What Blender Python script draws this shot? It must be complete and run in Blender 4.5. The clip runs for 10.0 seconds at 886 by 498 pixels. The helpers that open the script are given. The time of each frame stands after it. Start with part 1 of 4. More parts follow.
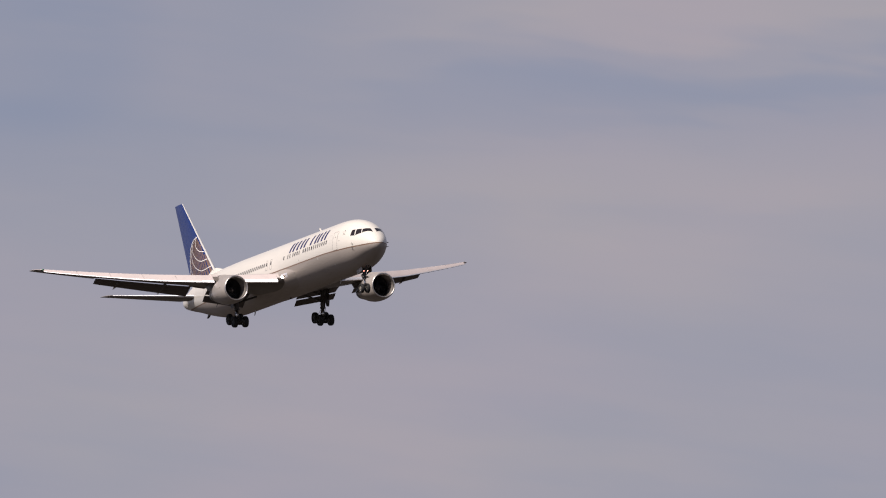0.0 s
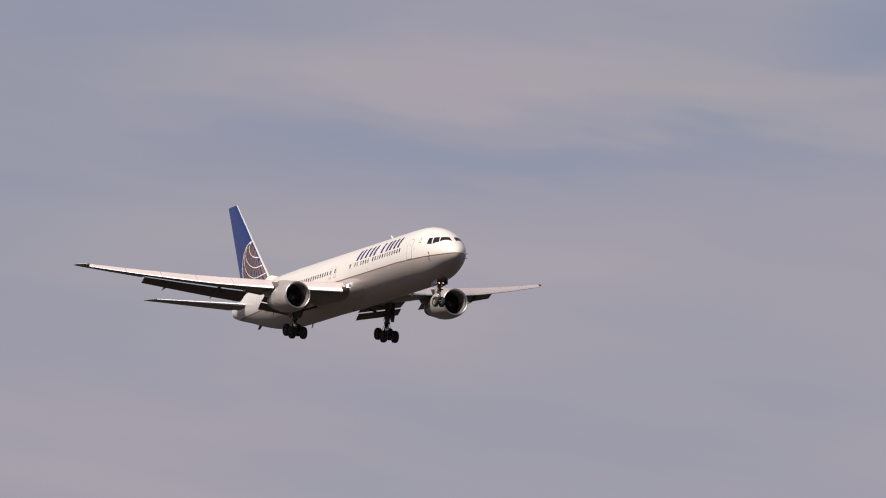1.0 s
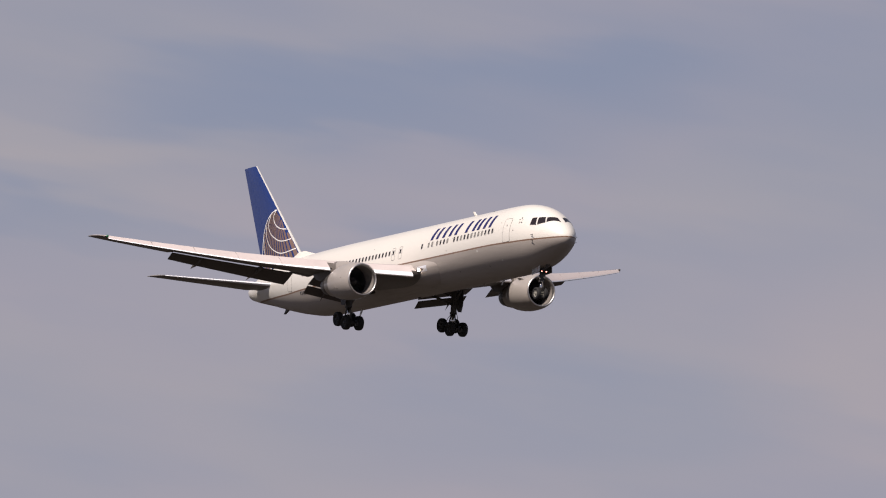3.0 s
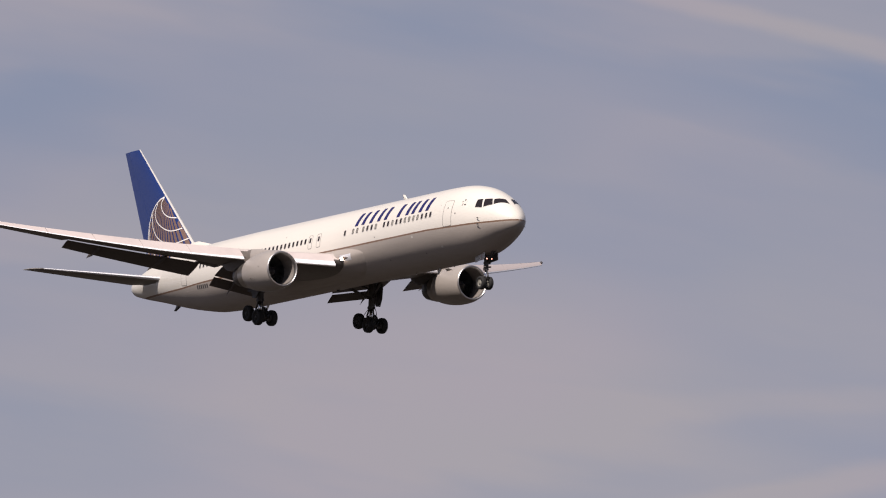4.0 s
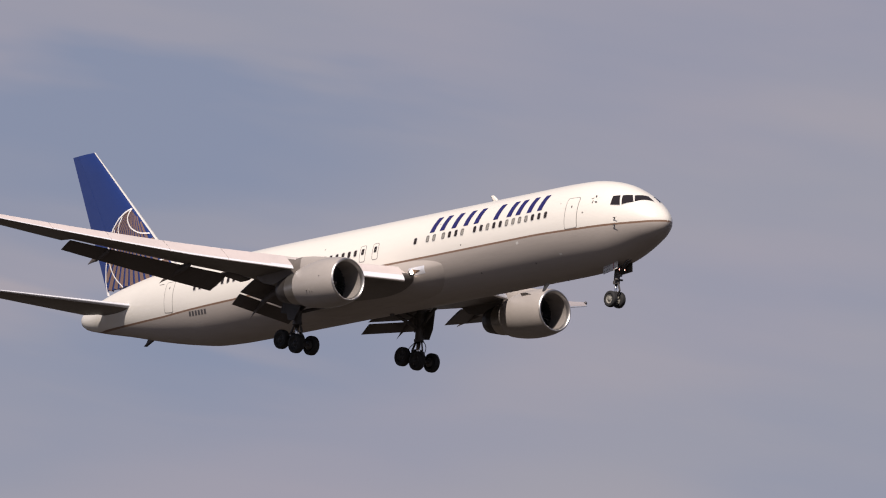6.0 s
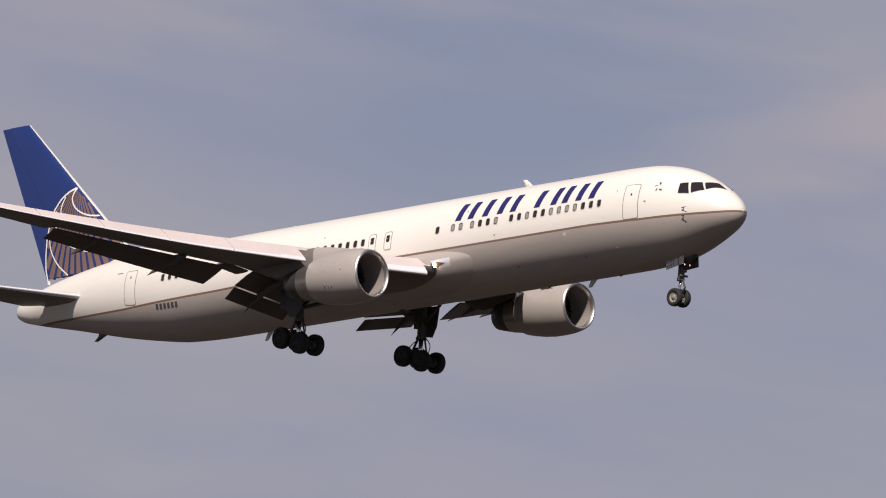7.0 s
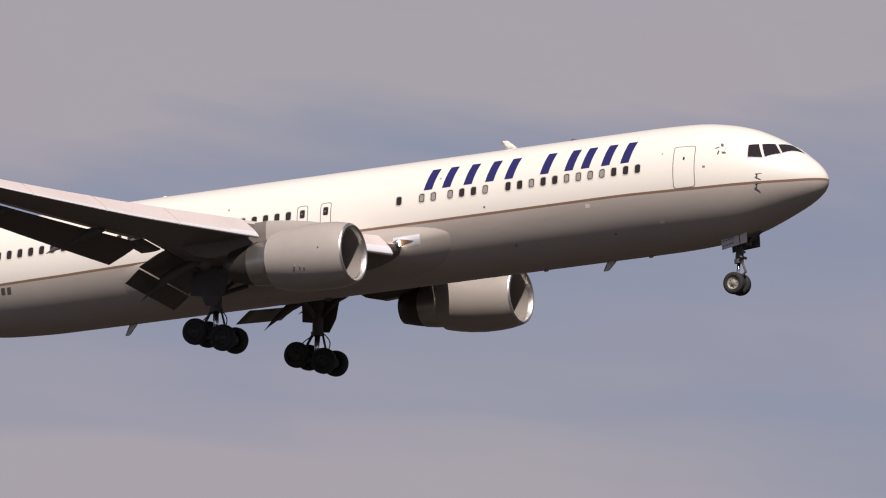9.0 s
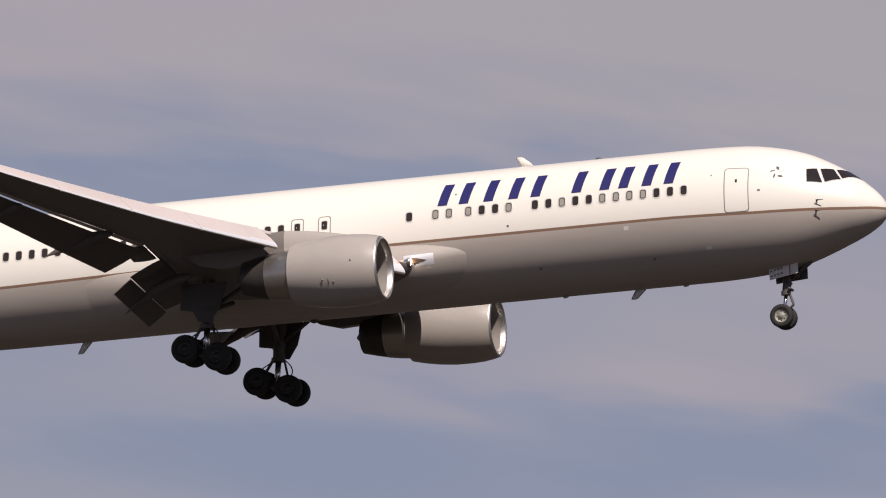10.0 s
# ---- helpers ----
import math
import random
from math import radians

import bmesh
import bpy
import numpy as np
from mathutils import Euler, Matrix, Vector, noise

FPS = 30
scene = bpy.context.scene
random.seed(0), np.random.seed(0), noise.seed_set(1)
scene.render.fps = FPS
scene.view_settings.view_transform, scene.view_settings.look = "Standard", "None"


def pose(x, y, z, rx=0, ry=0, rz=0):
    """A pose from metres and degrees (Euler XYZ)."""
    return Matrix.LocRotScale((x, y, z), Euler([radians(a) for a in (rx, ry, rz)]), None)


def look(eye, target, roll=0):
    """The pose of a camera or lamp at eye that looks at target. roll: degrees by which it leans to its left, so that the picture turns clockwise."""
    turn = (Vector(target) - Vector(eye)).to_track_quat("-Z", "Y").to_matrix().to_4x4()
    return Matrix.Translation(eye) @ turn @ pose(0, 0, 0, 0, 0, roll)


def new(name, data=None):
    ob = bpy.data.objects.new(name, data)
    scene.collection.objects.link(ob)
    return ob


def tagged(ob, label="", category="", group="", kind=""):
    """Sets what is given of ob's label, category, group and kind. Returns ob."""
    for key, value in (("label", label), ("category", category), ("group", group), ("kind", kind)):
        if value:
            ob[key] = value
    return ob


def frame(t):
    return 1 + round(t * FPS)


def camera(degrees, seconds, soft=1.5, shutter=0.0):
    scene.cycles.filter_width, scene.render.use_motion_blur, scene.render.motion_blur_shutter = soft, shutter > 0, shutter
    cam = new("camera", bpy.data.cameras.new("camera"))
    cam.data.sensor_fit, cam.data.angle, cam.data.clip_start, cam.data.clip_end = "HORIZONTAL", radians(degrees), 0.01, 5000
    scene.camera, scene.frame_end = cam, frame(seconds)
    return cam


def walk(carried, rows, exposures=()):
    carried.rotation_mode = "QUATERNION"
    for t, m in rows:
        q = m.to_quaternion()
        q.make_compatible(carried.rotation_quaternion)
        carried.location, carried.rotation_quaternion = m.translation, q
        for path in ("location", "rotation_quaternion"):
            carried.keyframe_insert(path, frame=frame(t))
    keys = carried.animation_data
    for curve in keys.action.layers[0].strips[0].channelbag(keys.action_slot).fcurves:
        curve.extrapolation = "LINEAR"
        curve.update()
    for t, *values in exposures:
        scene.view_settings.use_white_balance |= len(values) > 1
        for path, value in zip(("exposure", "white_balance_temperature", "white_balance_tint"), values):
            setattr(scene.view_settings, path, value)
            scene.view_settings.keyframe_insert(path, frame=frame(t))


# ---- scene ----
cam = camera(5.660, 10.0, soft=1.1)
EYE = (0.0, 0.0, 1.7)
# seconds, tilt, lean, turn of the hand-held long lens that follows the airliner
PAN = [
    (0.0, 95.677, 2.7493, 67.7789),
    (0.5, 95.8889, 1.8741, 66.7522),
    (1.0, 96.02, 0.1488, 66.0145),
    (1.5, 96.0809, -1.3085, 65.1805),
    (2.0, 96.0082, -1.962, 64.2315),
    (2.5, 96.0805, -1.7692, 62.7671),
    (2.7, 96.251, -1.6437, 62.2017),
    (3.8, 96.8197, -1.4712, 58.4051),
    (4.0, 96.7878, -0.9447, 57.6176),
    (4.5, 96.6693, -0.3602, 55.5444),
    (5.0, 96.587, 0.0615, 54.3997),
    (5.5, 96.9413, 0.206, 52.2828),
    (5.7, 97.4061, -0.0816, 51.1151),
    (6.8, 97.8571, -0.4011, 44.7089),
    (7.0, 98.1435, -0.4302, 43.4751),
    (7.5, 98.2794, -0.6683, 39.5576),
    (8.0, 98.2715, -0.434, 36.2907),
    (8.5, 98.3941, 0.7647, 31.8651),
    (9.0, 98.8361, 1.4531, 27.0761),
    (9.5, 99.0519, 1.6533, 22.3546),
    (10.0, 99.1291, 1.2553, 16.4372),
]
walk(cam, [(t, pose(*EYE, a, b, c)) for t, a, b, c in PAN])

# ---- light ----
SUN_TO = Vector((0.40, -0.60, 0.76)).normalized()
sun = new("sun", bpy.data.lights.new("sun", "SUN"))
sun.data.energy, sun.data.angle, sun.data.color = 5.0, radians(0.53), (1.0, 0.92, 0.80)
sun.matrix_world = look(SUN_TO * 400, (0, 0, 0))


class Nodes:
    """Short way to write a node tree."""

    def __init__(self, tree):
        self.tree = tree
        tree.nodes.clear()

    def add(self, kind, **values):
        n = self.tree.nodes.new(kind)
        for k, v in values.items():
            setattr(n, k, v)
        return n

    def link(self, a, b):
        self.tree.links.new(a, b)

    def math(self, op, a, b=None, c=None, clamp=False):
        n = self.add("ShaderNodeMath", operation=op, use_clamp=clamp)
        for i, v in enumerate((a, b, c)):
            if v is None:
                continue
            if isinstance(v, (int, float)):
                n.inputs[i].default_value = v
            else:
                self.link(v, n.inputs[i])
        return n.outputs[0]

    def mix(self, fac, a, b, blend="MIX"):
        n = self.add("ShaderNodeMix", data_type="RGBA", blend_type=blend)
        for i, v in ((0, fac), (6, a), (7, b)):
            if isinstance(v, (int, float)):
                n.inputs[i].default_value = v
            elif isinstance(v, tuple):
                n.inputs[i].default_value = (*v, 1)
            else:
                self.link(v, n.inputs[i])
        return n.outputs[2]

    def noise(self, vec, scale, detail=3.0, rough=0.5):
        n = self.add("ShaderNodeTexNoise")
        n.inputs["Scale"].default_value, n.inputs["Detail"].default_value, n.inputs["Roughness"].default_value = scale, detail, rough
        if vec is not None:
            self.link(vec, n.inputs["Vector"])
        return n.outputs[0]

    def ramp(self, v, lo, hi):
        n = self.add("ShaderNodeMapRange", interpolation_type="SMOOTHSTEP")
        self.link(v, n.inputs[0])
        n.inputs[1].default_value, n.inputs[2].default_value = lo, hi
        return n.outputs[0]


def make_sky():
    world = bpy.data.worlds.new("sky")
    world.use_nodes = True
    scene.world = world
    g = Nodes(world.node_tree)
    sky = g.add("ShaderNodeTexSky", sky_type="NISHITA", sun_disc=False, sun_elevation=math.asin(SUN_TO.z),
                sun_rotation=math.atan2(SUN_TO.x, SUN_TO.y))
    sky.air_density, sky.dust_density, sky.ozone_density = 0.75, 0.4, 1.0
    way = g.add("ShaderNodeSeparateXYZ")
    g.link(g.add("ShaderNodeTexCoord").outputs["Generated"], way.inputs[0])
    az = g.math("ARCTAN2", way.outputs[0], way.outputs[1])
    el = g.math("ARCSINE", way.outputs[2])

    def plane(kx, ky, lean, shift):
        v = g.add("ShaderNodeCombineXYZ")
        g.link(g.math("MULTIPLY", az, kx), v.inputs[0])
        g.link(g.math("MULTIPLY", g.math("ADD", el, g.math("MULTIPLY", az, lean)), ky), v.inputs[1])
        v.inputs[2].default_value = shift
        return v.outputs[0]

    broad = g.noise(plane(16, 60, 0.10, 1.7), 1.0, 2.0, 0.45)
    veil = g.noise(plane(30, 150, 0.16, 4.2), 1.0, 3.0, 0.5)
    tint = g.noise(plane(22, 40, 0.0, 9.1), 1.0, 2.0, 0.4)

    # two thin drawn-out wisps: elevation at a middle azimuth, slope, half width, azimuth range (degrees)
    wisps = []
    ragged = g.noise(plane(60, 120, 0.2, 7.3), 1.0, 4.0, 0.6)
    for a0, e0, slope, half, a_min, a_max, power in ((-54.8, 8.06, -0.235, 0.105, -57.5, -49.6, 0.42), (-55.2, 5.32, 0.19, 0.15, -57.2, -52.0, 0.38),
                                                    (-54.6, 5.85, 0.02, 0.14, -58.0, -52.0, 0.2)):
        off = g.math("SUBTRACT", g.math("SUBTRACT", el, radians(e0)), g.math("MULTIPLY", g.math("SUBTRACT", az, radians(a0)), slope))
        off = g.math("ADD", off, g.math("MULTIPLY", g.math("SUBTRACT", ragged, 0.5), radians(half * 1.1)))
        band = g.ramp(g.math("ABSOLUTE", off), radians(half), radians(half * 0.15))
        ends = g.math("MULTIPLY", g.ramp(az, radians(a_min), radians(a_min + 1.2)), g.ramp(az, radians(a_max), radians(a_max - 1.6)))
        wisps.append(g.math("MULTIPLY", g.math("MULTIPLY", band, ends), power))
    wisp = g.math("ADD", g.math("ADD", wisps[0], wisps[1]), wisps[2])

    # soft banks (thicker) and gaps (thinner) in the cloud sheet: azimuth, elevation, half sizes, slope, thickness
    early = ((-65.0, 5.1, 6.0, 1.2, 0.0, 0.30), (-65.4, 7.15, 2.6, 0.22, -0.02, 0.30), (-65.6, 6.62, 2.4, 0.16, -0.03, -0.22), (-70.2, 7.0, 0.9, 0.6, 0.0, -0.30), (-67.8, 7.5, 1.5, 0.3, 0.0, -0.22),
             (-66.5, 6.1, 2.6, 0.30, 0.0, 0.15), (-62.4, 6.88, 2.6, 0.28, 0.0, 0.30), (-61.8, 7.5, 2.0, 0.4, 0.0, -0.36), (-61.0, 5.4, 1.7, 0.45, 0.0, -0.30))
    middle = ((-58.6, 7.9, 2.4, 0.55, 0.0, -0.35), (-57.7, 5.9, 1.7, 0.7, 0.0, 0.40), (-54.4, 7.5, 2.4, 0.32, -0.2, -0.40), (-51.6, 8.4, 2.4, 0.6, 0.0, -0.60), (-50.5, 7.15, 1.5, 0.45, 0.0, -0.40), (-50.5, 5.9, 2.6, 0.55, 0.1, 0.35),
              (-43.6, 9.1, 2.4, 0.8, 0.0, -0.50), (-39.2, 9.2, 3.4, 0.42, 0.2, 0.50), (-37.9, 7.35, 1.9, 0.6, 0.0, -0.55))
    late = ((-32.4, 9.7, 4.0, 0.6, 0.0, 0.40), (-31.5, 7.2, 3.8, 0.6, 0.0, 0.40), (-26.5, 10.3, 6.5, 0.6, 0.0, 0.50), (-26.5, 8.9, 5.5, 0.6, 0.0, -0.40), (-27.6, 7.3, 3.4, 0.45, 0.0, 0.40), (-15.5, 10.4, 5.5, 0.6, -0.06, 0.50), (-17.5, 9.5, 3.0, 0.3, -0.03, -0.40),
            (-14.0, 8.45, 1.8, 0.4, 0.0, 0.30), (-15.3, 7.8, 3.4, 0.42, 0.0, -0.45))
    cloud = g.math("ADD", g.math("MULTIPLY", broad, 0.9), g.math("MULTIPLY", veil, 0.55))
    cloud = g.math("ADD", g.math("SUBTRACT", cloud, 0.20), wisp)
    wobble = g.math("MULTIPLY", g.math("SUBTRACT", veil, 0.5), radians(0.9))
    for a0, e0, ha, he, slope, power in early + middle + late:
        u = g.math("SUBTRACT", az, radians(a0))
        v = g.math("ADD", g.math("SUBTRACT", g.math("SUBTRACT", el, radians(e0)), g.math("MULTIPLY", u, slope)), wobble)
        u, v = g.math("MULTIPLY", u, 1 / radians(ha)), g.math("MULTIPLY", v, 1 / radians(he))
        d = g.math("ADD", g.math("MULTIPLY", u, u), g.math("MULTIPLY", v, v))
        cloud = g.math("ADD", cloud, g.math("MULTIPLY", g.ramp(d, 1.6, 0.0), power))
    # haze and cloud thin out towards the zenith
    low = g.ramp(el, radians(20), radians(11.5))
    cloud = g.math("MULTIPLY", cloud, g.math("ADD", g.math("MULTIPLY", low, 0.8), 0.2), clamp=True)
    clear = g.mix(g.math("ADD", g.math("MULTIPLY", low, 0.75), 0.1), sky.outputs[0], (4.70, 5.42, 7.15))
    grey = g.mix(g.ramp(tint, 0.35, 0.65), (7.12, 6.74, 7.36), (7.00, 6.82, 7.24))
    back = g.add("ShaderNodeBackground")
    g.link(g.mix(cloud, clear, grey), back.inputs[0])
    back.inputs[1].default_value = 0.05
    g.link(back.outputs[0], g.add("ShaderNodeOutputWorld").inputs[0])


make_sky()
scene.view_settings.exposure = 0.1
scene.view_settings.use_white_balance = True
scene.view_settings.white_balance_temperature, scene.view_settings.white_balance_tint = 6500, 17


# ---- materials ----
def paint(name, color, rough=0.35, dirt=0.12, dirt_scale=0.5, streak=False, metal=0.0, coat=0.0, bump=0.002, dirt_color=None):
    """Painted or bare metal skin: two scales of grime, faint waviness."""
    m = bpy.data.materials.new(name)
    m.use_nodes = True
    g = Nodes(m.node_tree)
    at = g.add("ShaderNodeTexCoord").outputs["Object"]
    if streak:
        mp = g.add("ShaderNodeMapping")
        mp.inputs["Scale"].default_value = (0.16, 1.0, 1.0)
        g.link(at, mp.inputs[0])
        stretched = mp.outputs[0]
    else:
        stretched = at
    big = g.ramp(g.noise(stretched, dirt_scale, 4.0, 0.6), 0.42, 0.75)
    fine = g.ramp(g.noise(stretched, dirt_scale * 9, 4.0, 0.65), 0.45, 0.8)
    grime = g.math("ADD", g.math("MULTIPLY", big, dirt), g.math("MULTIPLY", fine, dirt * 0.6), clamp=True)
    col = g.mix(grime, color, dirt_color or tuple(c * 0.45 for c in color))
    b = g.add("ShaderNodeBsdfPrincipled")
    g.link(col, b.inputs["Base Color"])
    g.link(g.math("ADD", g.math("MULTIPLY", fine, 0.12), rough), b.inputs["Roughness"])
    b.inputs["Metallic"].default_value, b.inputs["Coat Weight"].default_value = metal, coat
    if bump:
        bp = g.add("ShaderNodeBump")
        bp.inputs["Strength"].default_value, bp.inputs["Distance"].default_value = 0.25, bump
        g.link(g.noise(at, 3.0, 3.0), bp.inputs["Height"])
        g.link(bp.outputs[0], b.inputs["Normal"])
    g.link(b.outputs[0], g.add("ShaderNodeOutputMaterial").inputs[0])
    return m


def glow(name, color, strength):
    m = bpy.data.materials.new(name)
    m.use_nodes = True
    g = Nodes(m.node_tree)
    e = g.add("ShaderNodeEmission")
    e.inputs[0].default_value, e.inputs[1].default_value = (*color, 1), strength
    g.link(e.outputs[0], g.add("ShaderNodeOutputMaterial").inputs[0])
    return m


def glass(name, color, rough=0.06):
    m = bpy.data.materials.new(name)
    m.use_nodes = True
    g = Nodes(m.node_tree)
    b = g.add("ShaderNodeBsdfPrincipled")
    b.inputs["Base Color"].default_value, b.inputs["Roughness"].default_value = (*color, 1), rough
    b.inputs["IOR"].default_value = 1.5
    g.link(b.outputs[0], g.add("ShaderNodeOutputMaterial").inputs[0])
    return m


WHITE = paint("white_fuselage_paint", (0.735, 0.705, 0.655), 0.32, 0.07, 0.35, True, coat=0.25)
GREY = paint("grey_belly_paint", (0.395, 0.356, 0.330), 0.42, 0.2, 0.4, True)
GOLD = paint("gold_cheatline_paint", (0.21, 0.13, 0.09), 0.4, 0.1, 0.8)
BLUE = paint("blue_tail_paint", (0.013, 0.033, 0.155), 0.36, 0.06, 0.5, coat=0.08)
BLUE_TITLE = paint("blue_title_paint", (0.020, 0.020, 0.115), 0.35, 0.05, 0.8)
BROWN = paint("bronze_tail_paint", (0.185, 0.118, 0.098), 0.4, 0.08, 0.8)
LINE_WHITE = paint("white_line_paint", (0.78, 0.76, 0.76), 0.4, 0.05, 0.8)
# one wing grey in two tones: underside shade and upper light in the colour
WING_SHADED = paint("wing_grey_shaded", (0.165, 0.146, 0.135), 0.42, 0.25, 0.45)
WING_TOP = paint("wing_grey_lit", (0.50, 0.455, 0.44), 0.42, 0.15, 0.45)
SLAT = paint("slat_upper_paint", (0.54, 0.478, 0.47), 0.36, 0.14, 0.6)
# bare edge metal, its base colour raised to carry the sun's gleam
BRIGHT = paint("leading_edge_metal_with_gleam", (0.68, 0.69, 0.74), 0.36, 0.08, 1.2, metal=0.25, bump=0.0)
# flap grey with grime, darkened further for the shade under the wing
FLAP = paint("flap_grey_shaded", (0.098, 0.083, 0.078), 0.45, 0.3, 0.6)
NACELLE = paint("nacelle_grey_paint", (0.365, 0.333, 0.312), 0.36, 0.12, 0.7, coat=0.15)
CHROME = paint("polished_inlet_metal", (0.56, 0.54, 0.53), 0.40, 0.08, 1.2, metal=1.0, bump=0.0)
STEEL = paint("core_cowl_metal", (0.45, 0.42, 0.39), 0.33, 0.3, 0.9, metal=0.9)
SOOT = paint("burnt_nozzle_metal", (0.085, 0.075, 0.07), 0.45, 0.35, 1.0, metal=0.6)
DUCT = paint("inlet_duct_lining", (0.25, 0.228, 0.215), 0.4, 0.15, 1.5)
FAN = paint("fan_blade_metal", (0.16, 0.16, 0.17), 0.35, 0.2, 2.0, metal=0.8)
TYRE = paint("tyre_rubber", (0.014, 0.014, 0.015), 0.8, 0.3, 4.0, dirt_color=(0.03, 0.028, 0.027))
# main hubs and gear grey: the wing's shade is mixed into these base colours
RIM = paint("wheel_hub_shaded", (0.022, 0.021, 0.021), 0.5, 0.4, 5.0, metal=0.2)
GEAR = paint("gear_grey_shaded", (0.066, 0.060, 0.058), 0.5, 0.4, 3.0)
PISTON = paint("gear_piston_chrome", (0.75, 0.75, 0.75), 0.12, 0.1, 3.0, metal=1.0, bump=0.0)
DARK = paint("dark_metal_and_bay_shade", (0.07, 0.068, 0.065), 0.6, 0.4, 2.0)
SEAM = paint("panel_seam_grey", (0.20, 0.185, 0.175), 0.5, 0.2, 3.0)
FRAME = paint("window_frame_grey", (0.55, 0.54, 0.52), 0.4, 0.15, 5.0)
SHADE = paint("drawn_window_shade", (0.27, 0.255, 0.23), 0.45, 0.1, 5.0)
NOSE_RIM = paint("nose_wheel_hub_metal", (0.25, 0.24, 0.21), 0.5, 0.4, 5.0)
PANE = glass("dark_window_glass", (0.030, 0.023, 0.021), 0.25)
COCKPIT = glass("cockpit_glass", (0.022, 0.018, 0.02))
LENS = paint("amber_lamp_lens", (0.10, 0.068, 0.048), 0.2, 0.1, 3.0, coat=0.5, bump=0.0)
TIP = paint("wing_tip_paint", (0.24, 0.225, 0.22), 0.5, 0.3, 1.0)
MARK = paint("dark_grey_marking", (0.07, 0.065, 0.07), 0.5, 0.1, 3.0)
FLAG_RED = paint("red_flag_paint", (0.42, 0.03, 0.04), 0.45, 0.05, 2.0)
LAMP = glow("landing_lamp", (1.0, 0.80, 0.60), 45.0)
LAMP_SMALL = glow("nose_gear_lamp", (1.0, 0.36, 0.26), 6.0)
NAV = paint("green_lens", (0.02, 0.14, 0.06), 0.2, 0.0, 1.0, bump=0.0)


def grass_material():
    m = bpy.data.materials.new("dry_grass_ground")
    m.use_nodes = True
    g = Nodes(m.node_tree)
    at = g.add("ShaderNodeTexCoord").outputs["Object"]
    big, fine = g.ramp(g.noise(at, 0.012, 5.0, 0.6), 0.35, 0.7), g.ramp(g.noise(at, 2.0, 5.0, 0.7), 0.3, 0.75)
    col = g.mix(fine, g.mix(big, (0.024, 0.019, 0.014), (0.034, 0.024, 0.018)), (0.022, 0.018, 0.013))
    b = g.add("ShaderNodeBsdfPrincipled")
    g.link(col, b.inputs["Base Color"])
    b.inputs["Roughness"].default_value = 0.95
    g.link(b.outputs[0], g.add("ShaderNodeOutputMaterial").inputs[0])
    return m


# ---- mesh helpers ----
def part(name, bm, mats, parent=None, label="", smooth=True):
    """One mesh object under a thing or part."""
    me = bpy.data.meshes.new(name)
    bm.normal_update()
    bm.to_mesh(me)
    bm.free()
    for m in mats if isinstance(mats, (list, tuple)) else [mats]:
        me.materials.append(m)
    if smooth:
        for p in me.polygons:
            p.use_smooth = True
    ob = new(name, me)
    ob.parent = parent
    return tagged(ob, label=label)


def crisp(ob, degrees=35):
    """Keeps hard edges hard on a smooth-shaded mesh."""
    me = ob.data
    bm = bmesh.new()
    bm.from_mesh(me)
    for e in bm.edges:
        e.smooth = len(e.link_faces) != 2 or e.calc_face_angle(0) < radians(degrees)
    bm.to_mesh(me)
    bm.free()
    return ob


def loft(bm, rings, closed=True, caps=(False, False), mat=0, flip=False):
    """Skins rings of equally many points."""
    vs = [[bm.verts.new(p) for p in r] for r in rings]
    n = len(vs[0])
    for a, b in zip(vs, vs[1:]):
        for i in range(n if closed else n - 1):
            j = (i + 1) % n
            f = (a[i], a[j], b[j], b[i])
            bm.faces.new(f[::-1] if flip else f).material_index = mat
    for use, r, back in ((caps[0], vs[0], True), (caps[1], vs[-1], False)):
        if use:
            bm.faces.new(r[::-1] if back != flip else r).material_index = mat
    return vs


def finish(bm):
    bmesh.ops.remove_doubles(bm, verts=bm.verts, dist=0.0005)
    bmesh.ops.recalc_face_normals(bm, faces=bm.faces)
    return bm


def lathe(bm, profile, centre, n=48, axis="x", mat=0, tilt=0.0):
    """Turns (along, radius) points about an axis through centre."""
    rings = []
    rot = Matrix.Rotation(tilt, 3, "Y")
    for a, r in profile:
        ring = []
        for i in range(n):
            t = 2 * math.pi * i / n
            if axis == "x":
                p = Vector((a, r * math.cos(t), r * math.sin(t)))
            else:
                p = Vector((r * math.cos(t), a, r * math.sin(t)))
            ring.append(rot @ p + Vector(centre))
        rings.append(ring)
    loft(bm, rings, mat=mat)


def tube(bm, a, b, r0, r1=None, n=14, mat=0):
    a, b = Vector(a), Vector(b)
    r1 = r0 if r1 is None else r1
    q = (b - a).to_track_quat("Z", "Y")
    ring = lambda c, r: [c + q @ Vector((r * math.cos(2 * math.pi * i / n), r * math.sin(2 * math.pi * i / n), 0)) for i in range(n)]
    loft(bm, [ring(a, r0), ring(b, r1)], caps=(True, True), mat=mat)


def box(bm, m, size, bevel=0.0, mat=0):
    new_verts = bmesh.ops.create_cube(bm, size=1.0, matrix=m @ Matrix.Diagonal((*size, 1)))["verts"]
    faces = {f for v in new_verts for f in v.link_faces}
    for f in faces:
        f.material_index = mat
    if bevel:
        edges = list({e for v in new_verts for e in v.link_edges})
        for f in bmesh.ops.bevel(bm, geom=edges, offset=bevel, segments=2, affect="EDGES")["faces"]:
            f.material_index = mat


